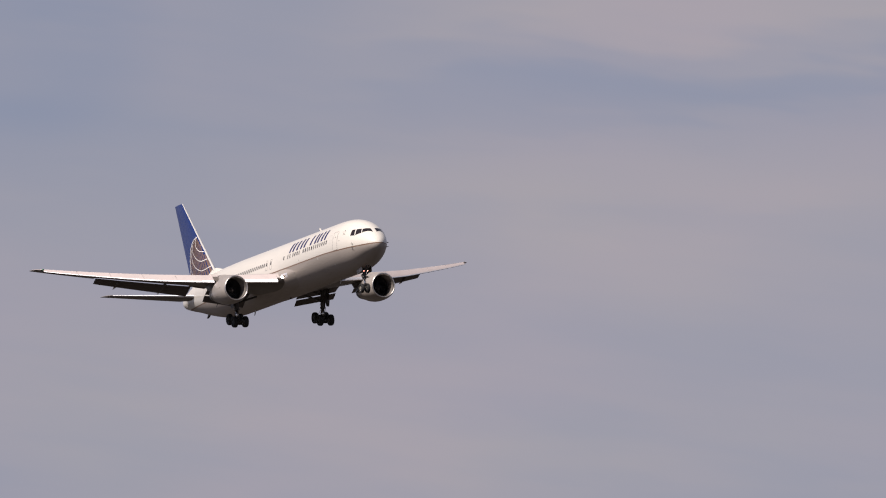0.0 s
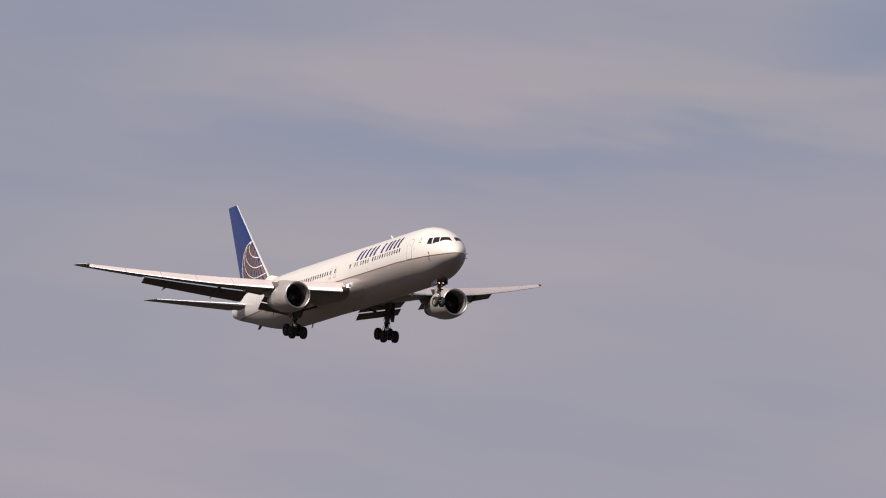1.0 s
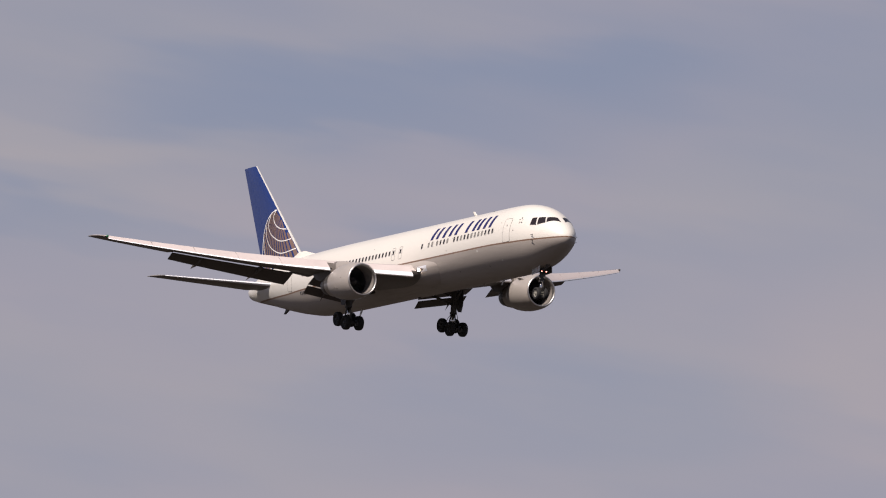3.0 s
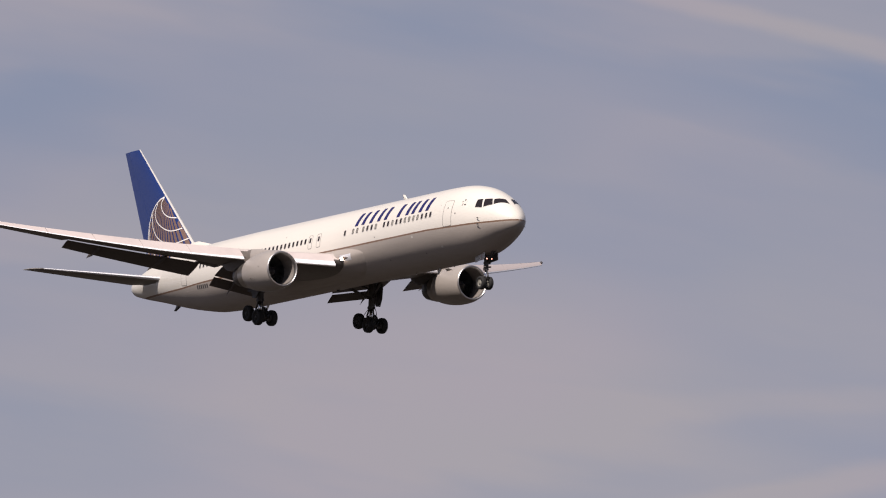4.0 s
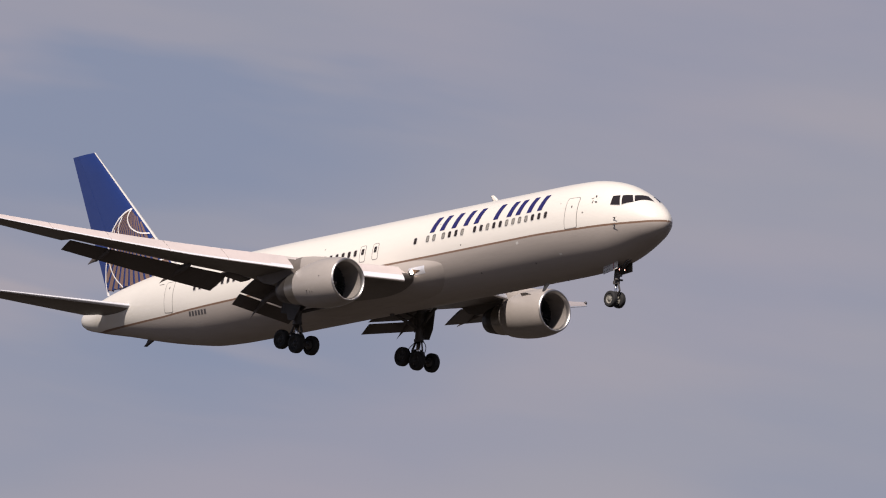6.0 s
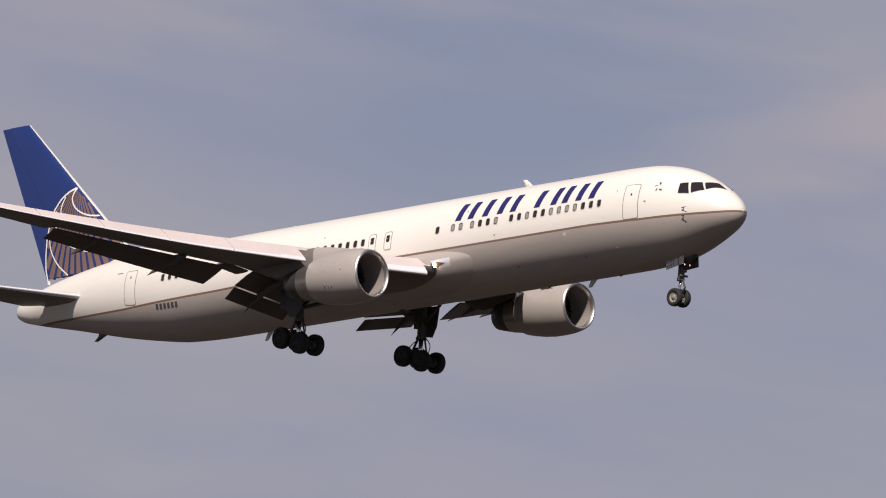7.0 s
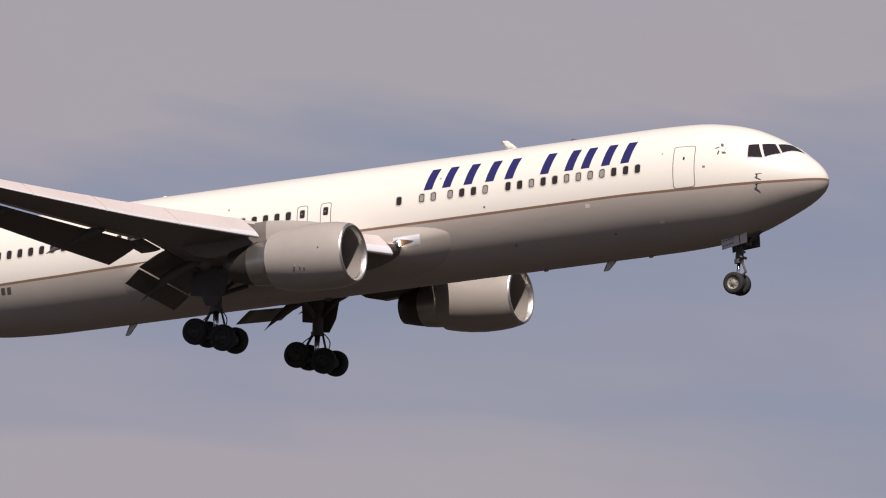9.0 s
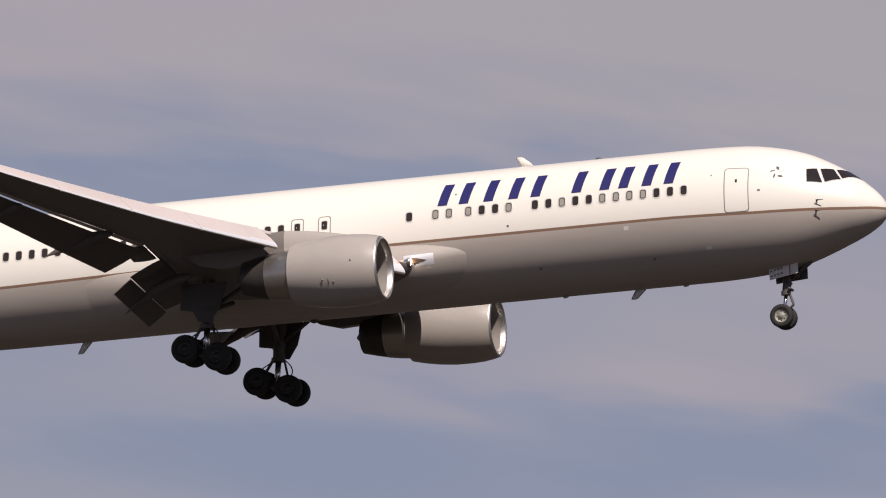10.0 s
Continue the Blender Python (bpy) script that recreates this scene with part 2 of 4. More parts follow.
# ---- ground ----
def make_ground():
    bm = bmesh.new()
    n, half = 24, 4500.0
    v = [[bm.verts.new((-half + 2 * half * i / n, -half + 2 * half * j / n, 0)) for j in range(n + 1)] for i in range(n + 1)]
    for i in range(n):
        for j in range(n):
            bm.faces.new((v[i][j], v[i + 1][j], v[i + 1][j + 1], v[i][j + 1]))
    ob = part("ground", bm, grass_material())
    tagged(ob, "flat dry grass field under the approach path", "ground", kind="structure")


make_ground()

# ---- airliner ----
# own space: nose tip at the origin, x forward, y to port, z up
airliner = new("airliner")
tagged(airliner, "white and grey twin-engine airliner with blue tail, gear and flaps down", "airplane")

# distance behind the nose, top, bottom, half width
STATIONS = np.array([
    (0.0, 0.02, -0.02, 0.02),
    (0.04, 0.2, -0.17, 0.19),
    (0.12, 0.37, -0.32, 0.36),
    (0.25, 0.57, -0.48, 0.55),
    (0.5, 0.85, -0.67, 0.82),
    (0.8, 1.12, -0.85, 1.05),
    (1.1, 1.37, -1.0, 1.25),
    (1.6, 1.72, -1.21, 1.5),
    (2.4, 2.19, -1.52, 1.83),
    (3.15, 2.54, -1.78, 2.06),
    (4.2, 2.85, -2.03, 2.28),
    (5.5, 3.06, -2.17, 2.43),
    (6.8, 3.12, -2.23, 2.5),
    (8.2, 3.14, -2.24, 2.515),
    (12, 3.14, -2.24, 2.515),
    (20, 3.14, -2.24, 2.515),
    (33, 3.14, -2.24, 2.515),
    (37, 3.11, -2.23, 2.45),
    (39.6, 3.08, -2.14, 2.3),
    (42, 3.04, -1.82, 2.05),
    (44.5, 3.0, -1.37, 1.72),
    (48.2, 2.6, -0.55, 1.2),
    (51.4, 1.95, 0.12, 0.7),
    (52.5, 1.6, 0.42, 0.46),
    (52.85, 1.38, 0.62, 0.3),
])


def slopes(x, y):
    d = np.diff(y) / np.diff(x)
    m = np.zeros(len(x))
    m[0], m[-1] = d[0], d[-1]
    for i in range(1, len(x) - 1):
        if d[i - 1] * d[i] > 0:
            w1, w2 = 2 * (x[i + 1] - x[i]) + (x[i] - x[i - 1]), (x[i + 1] - x[i]) + 2 * (x[i] - x[i - 1])
            m[i] = (w1 + w2) / (w1 / d[i - 1] + w2 / d[i])
    return m


SLOPES = [None] + [slopes(STATIONS[:, 0], STATIONS[:, k]) for k in (1, 2, 3)]


def section(s):
    """Middle height, half height and half width of the fuselage s metres behind the nose."""
    s = min(max(s, 0.0), STATIONS[-1, 0])
    i = min(int(np.searchsorted(STATIONS[:, 0], s, side="right")) - 1, len(STATIONS) - 2)
    h = STATIONS[i + 1, 0] - STATIONS[i, 0]
    t = (s - STATIONS[i, 0]) / h
    top, low, half = [(2 * t**3 - 3 * t * t + 1) * STATIONS[i, k] + (t**3 - 2 * t * t + t) * h * SLOPES[k][i]
                      + (-2 * t**3 + 3 * t * t) * STATIONS[i + 1, k] + (t**3 - t * t) * h * SLOPES[k][i + 1] for k in (1, 2, 3)]
    return (top + low) / 2, (top - low) / 2, half


def skin(s, deg, off=0.0, side=-1):
    """A point of the fuselage's skin: s behind the nose, deg above the horizontal; side -1 starboard, 1 port."""
    zc, h, w = section(s)
    a = radians(deg)
    n = Vector((0, math.cos(a) / w, math.sin(a) / h))
    zc2, h2, w2 = section(s + 0.02)
    grow = ((w2 - w) * math.cos(a) ** 2 + (h2 - h + zc2 - zc) * abs(math.sin(a)) ** 2) / 0.02 if s < 8 else 0.0
    n.normalize()
    n = (n + Vector((max(min(grow, 2.0), -2.0), 0, 0))).normalized()
    p = Vector((-s, w * math.cos(a), zc + h * math.sin(a))) + n * off
    return Vector((p.x, side * p.y, p.z))


def angle_at(s, z):
    zc, h, _ = section(s)
    return math.degrees(math.asin(max(-0.985, min(0.985, (z - zc) / h))))


def line_height(s):
    return float(np.interp(s, [0, 1.2, 5, 8.5, 24, 36, 43, 50], [0.0, -0.04, -0.03, 0.06, 0.07, -0.13, -0.16, 0.02]))


def make_fuselage():
    bm = bmesh.new()
    s_list = [0.0, 0.01, 0.025, 0.05, 0.09, 0.14, 0.2, 0.28, 0.38, 0.5, 0.65, 0.8, 0.95, 1.1, 1.3, 1.5, 1.75, 2.0, 2.3, 2.6, 2.9, 3.2, 3.6, 4.0, 4.5,
              5.0, 5.5, 6.1, 6.8, 7.5, 8.2] + list(np.arange(9, 33.1, 1.0)) + list(np.arange(33.5, 52.2, 0.6)) + [52.3, 52.5, 52.7, 52.8, 52.85]
    up, down = 20, 18
    rings = []
    for s in s_list:
        z = line_height(s)
        hi, lo = angle_at(s, z + 0.055), angle_at(s, z - 0.055)
        degs = [90 + (hi - 90) * i / up for i in range(up + 1)] + [lo + (-90 - lo) * i / down for i in range(down + 1)]
        star = [skin(s, d, 0, -1) for d in degs]
        port = [skin(s, d, 0, 1) for d in degs[-2:0:-1]]
        rings.append(star + port)
    n, half = len(rings[0]), up + down + 2
    vs = [[bm.verts.new(p) for p in r] for r in rings]
    for a, b in zip(vs, vs[1:]):
        for i in range(n):
            j = (i + 1) % n
            k = i if i < half - 1 else n - 1 - i
            f = bm.faces.new((a[i], b[i], b[j], a[j]))
            f.material_index = 0 if k < up else (1 if k == up else 2)
    bm.faces.new(vs[0]), bm.faces.new(vs[-1][::-1])
    finish(bm)
    return part("fuselage", bm, [WHITE, GOLD, GREY], airliner, "white upper, gold line and grey lower fuselage")


fuselage = make_fuselage()


def outline(w, h, r, m=0, n=5):
    """Rounded rectangle, (u, v) points: over the top, down the back edge, under the foot and up the front edge."""
    arc = lambda cx, cy, a0: [(cx + r * math.cos(radians(a0 + 90 * i / (n - 1))), cy + r * math.sin(radians(a0 + 90 * i / (n - 1)))) for i in range(n)]
    edge = [(h - r) * (1 - 2 * (i + 1) / (m + 1)) for i in range(m)]
    return arc(w - r, h - r, 0) + arc(r - w, h - r, 90) + [(-w, v) for v in edge] + arc(r - w, r - h, 180) + arc(w - r, r - h, 270) + [(w, v) for v in edge[::-1]]


def on_skin(s0, z0, u, v, off, side):
    """Lays (u forward, v up) metres round (s0, z0) on the skin."""
    _, h, w = section(s0)
    d0 = angle_at(s0, z0)
    return skin(s0 - u, d0 + math.degrees(v / ((h + w) / 2)), off, side)


def skin_plate(name, s0, z0, rims, mats, side, label=""):
    """Nested outlines laid on the skin: rims are (outline, material slot, lift), outermost first."""
    bm = bmesh.new()
    rings = [[bm.verts.new(on_skin(s0, z0, u, v, off, side)) for u, v in pts] for pts, _, off in rims]
    n = len(rings[0])
    for k in range(len(rings) - 1):
        for i in range(n):
            j = (i + 1) % n
            bm.faces.new((rings[k][i], rings[k][j], rings[k + 1][j], rings[k + 1][i])).material_index = rims[k][1]
    core, slot = rings[-1], rims[-1][1]
    m = (n - 20) // 2
    if m == 0:
        bm.faces.new(core).material_index = slot
    else:  # tall plate: level strips that follow the curve
        back, front = core[9:11 + m], [core[0]] + core[20 + m:][::-1] + [core[19 + m]]
        for i in range(m + 1):
            bm.faces.new((back[i], front[i], front[i + 1], back[i + 1])).material_index = slot
        bm.faces.new(core[0:10]).material_index = slot
        bm.faces.new(core[10 + m:20 + m]).material_index = slot
    bmesh.ops.recalc_face_normals(bm, faces=bm.faces)
    return part(name, bm, mats, fuselage, label)


def cabin_window(s, side, shade=False):
    rims = [(outline(0.17, 0.235, 0.12), 0, 0.004), (outline(0.155, 0.22, 0.11), 0, 0.012), (outline(0.126, 0.19, 0.09), 1, 0.006)]
    if shade:  # the blind stands a little behind the dark gap round it
        rims.append((outline(0.092, 0.15, 0.06), 2, 0.005))
    skin_plate("window", s, 1.13, rims, [FRAME, PANE, SHADE], side, "cabin window with drawn shade" if shade else "")


front_row = [7.71 + 0.5588 * i for i in range(12)]
SHADED = {3, 4, 5, 6, 9, 12, 15, 16, 17}
window_places = front_row + [14.95, 15.51, 16.07, 16.63, 17.44, 18.0, 19.1] + [24.49 + 0.5588 * i for i in range(28)]
for side in (-1, 1):
    for i, s in enumerate(window_places):
        cabin_window(s, side, i in SHADED and side == -1)


def cabin_door(name, s, z, w, h, r, side, window_v, label):
    m = int(h / 0.1)
    rims = [(outline(w, h, r, m), 0, 0.006), (outline(w - 0.04, h - 0.04, r - 0.03, m), 1, 0.008)]
    skin_plate(name, s, z, rims, [SEAM, WHITE], side, label)
    if window_v is not None:
        k = 0.36 if w > 0.4 else 1.0
        pane = [(outline(0.15 * k, 0.21 * k, 0.08 * k), 0, 0.010), (outline(0.118 * k, 0.18 * k, 0.06 * k), 1, 0.013)]
        skin_plate("door_window", s, z + window_v, pane, [FRAME, PANE], side)


for side in (-1, 1):
    cabin_door("cabin_door", 5.58, 0.99, 0.5, 0.93, 0.14, side, 0.33, "white cabin door with dark seam")
    cabin_door("cabin_door", 42.35, 0.95, 0.48, 0.92, 0.14, side, 0.55, "white rear cabin door with dark seam")
    for s in (22.66, 23.80):
        cabin_door("emergency_exit", s, 1.02, 0.27, 0.5, 0.13, side, 0.11, "overwing exit hatch")


def cockpit_pane(name, corners, side):
    """Four (s, degrees) corners, in order; a patch that follows the nose."""
    bm = bmesh.new()
    n = 6
    a, b, c, d = corners

    def at(u, v, off):
        s = (a[0] * (1 - u) + b[0] * u) * (1 - v) + (d[0] * (1 - u) + c[0] * u) * v
        g = (a[1] * (1 - u) + b[1] * u) * (1 - v) + (d[1] * (1 - u) + c[1] * u) * v
        return skin(s, g, off, side)

    grid = [[bm.verts.new(at(i / n, j / n, 0.014)) for j in range(n + 1)] for i in range(n + 1)]
    for i in range(n):
        for j in range(n):
            bm.faces.new((grid[i][j], grid[i + 1][j], grid[i + 1][j + 1], grid[i][j + 1])).material_index = 0
    m = 0.05
    rim_in = [(i / n, 0) for i in range(n)] + [(1, j / n) for j in range(n)] + [(1 - i / n, 1) for i in range(n)] + [(0, 1 - j / n) for j in range(n)]
    outer = [bm.verts.new(at(0.5 + (u - 0.5) * (1 + 2 * m), 0.5 + (v - 0.5) * (1 + 2 * m), 0.002)) for u, v in rim_in]
    inner = [bm.verts.new(at(u, v, 0.016)) for u, v in rim_in]
    for i in range(len(outer)):
        j = (i + 1) % len(outer)
        bm.faces.new((outer[i], outer[j], inner[j], inner[i])).material_index = 1
    bmesh.ops.recalc_face_normals(bm, faces=bm.faces)
    part(name, bm, [COCKPIT, FRAME], fuselage)


for side in (-1, 1):
    cockpit_pane("cockpit_window", [(2.87, 38.5), (2.50, 44.0), (2.24, 23.5), (2.82, 21.2)], side)
    cockpit_pane("cockpit_window", [(2.37, 45.5), (1.92, 56.0), (1.59, 39.0), (2.15, 25.2)], side)
    cockpit_pane("windshield", [(1.82, 58.0), (1.42, 82.0), (0.90, 80.0), (1.54, 41.5)], side)


def skin_patch(name, corners, mat, parent, side=-1, off=0.006, cells=4, label=""):
    """A painted mark: four (s, degrees) corners on the skin."""
    bm = bmesh.new()
    a, b, c, d = corners
    n = cells
    grid = []
    for i in range(n + 1):
        row = []
        for j in range(n + 1):
            u, v = i / n, j / n
            s = (a[0] * (1 - u) + b[0] * u) * (1 - v) + (d[0] * (1 - u) + c[0] * u) * v
            g = (a[1] * (1 - u) + b[1] * u) * (1 - v) + (d[1] * (1 - u) + c[1] * u) * v
            row.append(bm.verts.new(skin(s, g, off, side)))
        grid.append(row)
    for i in range(n):
        for j in range(n):
            bm.faces.new((grid[i][j], grid[i + 1][j], grid[i + 1][j + 1], grid[i][j + 1]))
    bmesh.ops.recalc_face_normals(bm, faces=bm.faces)
    part(name, bm, mat, parent, label)


# the title along the side: plain slanted bars in its blue
LOW, HIGH, LEAN, STROKE = 22.3, 46.2, 0.22, 0.40
for s_low in (17.93, 17.05, 16.02, 14.98, 14.06, 12.36, 11.20, 10.42, 9.46, 8.55):
    for side in (-1, 1):
        skin_patch("title_bar", [(s_low, LOW), (s_low - STROKE, LOW), (s_low - STROKE - LEAN, HIGH), (s_low - LEAN, HIGH)], BLUE_TITLE, fuselage, side, 0.02, 6)
# registration: plain dark bars
for i in range(6):
    s = 40.25 - 0.31 * i
    for side in (-1, 1):
        skin_patch("registration_bar", [(s, -23.2), (s - 0.2, -23.2), (s - 0.23, -16.5), (s - 0.03, -16.5)], MARK, fuselage, side, 0.006, 2)
# ring of five small slanted marks behind the cockpit
for i in range(5):
    a = radians(90 + 72 * i)
    s, d = 3.96 - 0.20 * math.cos(a), 29.0 + 5.2 * math.sin(a)
    skin_patch("emblem_mark", [(s + 0.12 * math.cos(a + 0.6), d - 2.9 * math.sin(a + 0.6)), (s + 0.05, d - 1.3), (s - 0.12 * math.cos(a + 0.6), d + 2.9 * math.sin(a + 0.6)),
                               (s - 0.05, d + 1.3)], MARK, fuselage, -1, 0.006, 2)
# small service panels and stains on the side
for s, d, w, h, mat in ((15.0, -2.0, 0.04, 0.9, MARK), (10.14, -13.6, 0.10, 1.8, FRAME), (9.2, -43.9, 0.06, 1.3, SEAM), (6.6, 26.8, 0.03, 0.7, SEAM), (4.68, 9.9, 0.06, 1.0, SEAM), (13.9, -42.4, 0.06, 1.3, SEAM),
                        (6.9, -38, 0.10, 1.5, FRAME), (17.2, 33.0, 0.04, 0.8, SEAM), (27.5, 30.0, 0.04, 0.9, SEAM), (43.4, 29.7, 0.24, 0.8, SEAM)):
    skin_patch("service_panel", [(s + w, d - h), (s - w, d - h), (s - w, d + h), (s + w, d + h)], mat, fuselage, -1, 0.005, 1)


# small flag above the rear windows
for i in range(4):
    d = 23.6 + 1.7 * i
    skin_patch("flag_stripe", [(40.12, d), (39.70, d), (39.70, d + 0.85), (40.12, d + 0.85)], FLAG_RED, fuselage, -1, 0.006, 1)
skin_patch("flag_corner", [(39.88, 26.6), (39.70, 26.6), (39.70, 30.0), (39.88, 30.0)], BLUE_TITLE, fuselage, -1, 0.010, 1)


# ---- wing-body fairing ----
def ease(a, b, v):
    u = min(1.0, max(0.0, (v - a) / (b - a)))
    return u * u * (3 - 2 * u)


def fairing_lift(s, d):
    """Height of the wing root fairing over the skin: a rounded cheek in front, running out flush aft."""
    ahead = min(1.0, max(0.0, (20.2 - s) / 3.5))
    across = (d + 23.0) / (14.0 if d > -23.0 else 46.0)
    full = 1.0 - ahead * ahead - across * across
    return 0.50 * max(0.0, full) ** 1.4 * (1 - ease(26.5, 33.5, s))


def fairing_point(s, d, side, off=0.0):
    h = fairing_lift(s, d)
    return skin(s, d, h + off - 0.02 * (1 - ease(0.0, 0.03, h)), side)


def make_fairing():
    """A soft swelling of the skin round the wing roots."""
    bm = bmesh.new()
    rings = []
    stations = [16.55 + 0.07 * k for k in range(24)] + [18.25 + 0.33 * k for k in range(48)]
    for s in stations:
        row = []
        for side, order in ((-1, range(0, 61)), (1, range(60, -1, -1))):
            for i in order:
                row.append(fairing_point(s, -4.0 - 86.0 * (i / 60) ** 1.35, side))
        rings.append(row)
    loft(bm, rings, closed=False)
    finish(bm)
    return part("wing_fairing", bm, GREY, airliner, "grey blended wing root fairing")


make_fairing()


# ---- wings ----
def wing_le(y):
    return -18.9 - 0.675 * (y - 2.5)


def wing_te(y):
    return -29.05 - 0.04 * (y - 2.5) if y < 8.3 else -29.3 - (y - 8.3) * 5.62 / 15.4


def wing_z(y):
    return -0.80 + 0.1 * (y - 2.9) + 0.0024 * (y - 2.9) ** 2


def wing_twist(y):
    return radians(3.0 - 3.6 * y / 23.7)


def thick(y):
    return 0.145 - 0.045 * min(1, (y - 2) / 12)


def foil(x, t):
    return 5 * t * (0.2969 * math.sqrt(x) - 0.126 * x - 0.3516 * x * x + 0.2843 * x**3 - 0.1036 * x**4)


def wing_point(y, x, up, side):
    """A point of the clean wing at a share x of the chord; up 1 upper skin, -1 lower, 0 mean line."""
    c = wing_le(y) - wing_te(y)
    tuck = 0.12 + 0.88 * (x / 0.11) ** 2 if up > 0 and x < 0.11 and y < 22.8 else 1.0
    zz = (foil(x, thick(y)) * up * tuck + 0.012 * math.sin(math.pi * x)) * c
    a = wing_twist(y)
    dx, dz = x * c * math.cos(a) + zz * math.sin(a) * 0, -x * c * math.sin(a) + zz
    return Vector((wing_le(y) - dx, side * y, wing_z(y) + dz))


def wing_ring(y, cut, side, n=20):
    # behind the slats the fixed nose is set back
    x0 = 0.46 / (wing_le(y) - wing_te(y)) if 3.2 <= y < 22.995 else 0.0
    xs = [x0 + (cut - x0) * (0.5 - 0.5 * math.cos(math.pi * i / n)) for i in range(n + 1)]
    upper, lower = [wing_point(y, x, 1, side) for x in xs[::-1]], [wing_point(y, x + 0.002 * (i == 0), -1, side) for i, x in enumerate(xs)]
    if cut < 1.0:  # cove in front of the flaps: the lower skin rises to the spoilers
        for i, x in enumerate(xs):
            lower[i] = lower[i].lerp(upper[n - i], 0.82 * ease(cut - 0.10, cut, x))
    return upper + lower


def flap_piece(y0, y1, le, depth, chord, bend, side, n=6, t=0.13):
    """A flap element: le(y) its nose, depth(y) the drop under the wing's mean line, chord(y); bend in degrees."""
    bm = bmesh.new()
    rings = []
    for k in range(n + 1):
        y = y0 + (y1 - y0) * k / n
        c, b = chord(y), radians(bend)
        xs = [(0.5 - 0.5 * math.cos(math.pi * i / 8)) for i in range(9)]
        pts = [(x, foil(x, t)) for x in xs[::-1]] + [(x, -foil(x, t) * 0.8) for x in xs[1:-1]]
        cx, cz = le(y), depth(y)
        rings.append([(cx - (x * math.cos(b) + z * -math.sin(b)) * c, side * y, cz + (-x * math.sin(b) + z * math.cos(b)) * c) for x, z in pts])
    loft(bm, rings, caps=(True, True))
    return finish(bm)


def mean_z(y, x):
    """Height of the clean wing's mean line at place x."""
    return wing_z(y) - (wing_le(y) - x) * math.sin(wing_twist(y))


def make_wing(side):
    bm = bmesh.new()
    cut = lambda y: min(1.0, (wing_le(y) + 28.2) / (wing_le(y) - wing_te(y))) if y < 8.9 else 0.785
    inner = [1.6, 2.6, 3.19, 3.2, 3.6, 5, 6.5, 8.3, 9, 10.5, 12, 13.5, 15, 16.5, 17.8]
    outer = [17.8, 19, 20.2, 21.4, 22.4, 22.99, 23.0]
    loft(bm, [wing_ring(y, cut(y), side) for y in inner], caps=(True, True))
    loft(bm, [wing_ring(y, 1.0, side) for y in outer], caps=(True, True))
    bmesh.ops.recalc_face_normals(bm, faces=bm.faces)
    bm.normal_update()
    # faces looking up get the lit grey, all others the shaded grey
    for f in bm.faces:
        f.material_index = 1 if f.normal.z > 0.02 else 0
    wing = crisp(part("wing", bm, [WING_SHADED, WING_TOP], airliner, "light grey swept wing with flaps down"), 40)

    # tip cap
    bm = bmesh.new()
    rings = []
    for y, k, back in ((23.0, 1.0, 0.0), (23.35, 0.93, 0.03), (23.6, 0.78, 0.14), (23.76, 0.52, 0.34)):
        c0 = wing_point(y, 0.5, 0, side)
        rings.append([Vector((c0.x - back + (p.x - c0.x) * k, p.y, c0.z + (p.z - c0.z) * k * 0.8)) for p in wing_ring(y, 1.0, side)])
    loft(bm, rings, caps=(False, True))
    cap = part("wing_tip", finish(bm), [TIP, SLAT], wing, "grey wing tip cap, leading edge painted pale as lit")
    # front faces take the pale slat colour so the edge looks lit
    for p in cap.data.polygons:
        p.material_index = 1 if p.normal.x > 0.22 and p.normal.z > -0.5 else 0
    bm = bmesh.new()
    p = wing_point(23.05, 0.02, 0, side)
    bmesh.ops.create_uvsphere(bm, u_segments=10, v_segments=6, radius=0.11, matrix=Matrix.Translation(p))
    part("navigation_light", bm, NAV if side < 0 else MARK, wing)

    # slats, drooped forward of the leading edge
    for y0, y1 in ((3.2, 7.0), (8.6, 11.7), (11.73, 14.5), (14.53, 17.3), (17.33, 20.1), (20.13, 23.0)):
        bm = bmesh.new()
        rings = []
        for k in range(4):
            y = y0 + (y1 - y0) * k / 3
            c, t = wing_le(y) - wing_te(y), thick(y)
            w = min(0.20, (0.98 if y > 8 else 0.80) / c)
            top = [(w * (1 - i / 9) ** 1.7, 1.0) for i in range(10)]
            low = [(x, -1.0) for x in (0.004, 0.012, 0.024, 0.036)]
            inside = [(0.28 * w, -0.2), (0.5 * w, 0.45), (0.75 * w, 0.9)]
            b, home = radians(36), 0.52 * w
            lift = foil(home, t) + 0.012 * math.sin(math.pi * home) + 0.002 - home * math.sin(wing_twist(y))
            ring = []
            for x, f in top + low + inside:
                dx, dz = x - w, f * foil(x, t) - foil(w, t)
                ring.append((wing_le(y) - (home + dx * math.cos(b)) * c, side * y, wing_z(y) + (lift + dz * math.cos(b) + dx * math.sin(b)) * c))
            rings.append(ring)
        loft(bm, rings, caps=(True, True))
        ob = crisp(part("slat", finish(bm), [SLAT, BRIGHT, WING_SHADED], wing, "pale leading-edge slat, metal nose with painted gleam, underside coloured as shaded"), 45)
        # by facing: gleaming metal on the nose, shade-dark grey on the underside
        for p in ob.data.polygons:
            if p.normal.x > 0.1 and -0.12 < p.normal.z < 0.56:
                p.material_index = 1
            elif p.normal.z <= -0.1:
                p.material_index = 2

    chord_at = lambda y: wing_le(y) - wing_te(y)
    # outboard flap
    le = lambda y: wing_le(y) - 0.785 * chord_at(y)
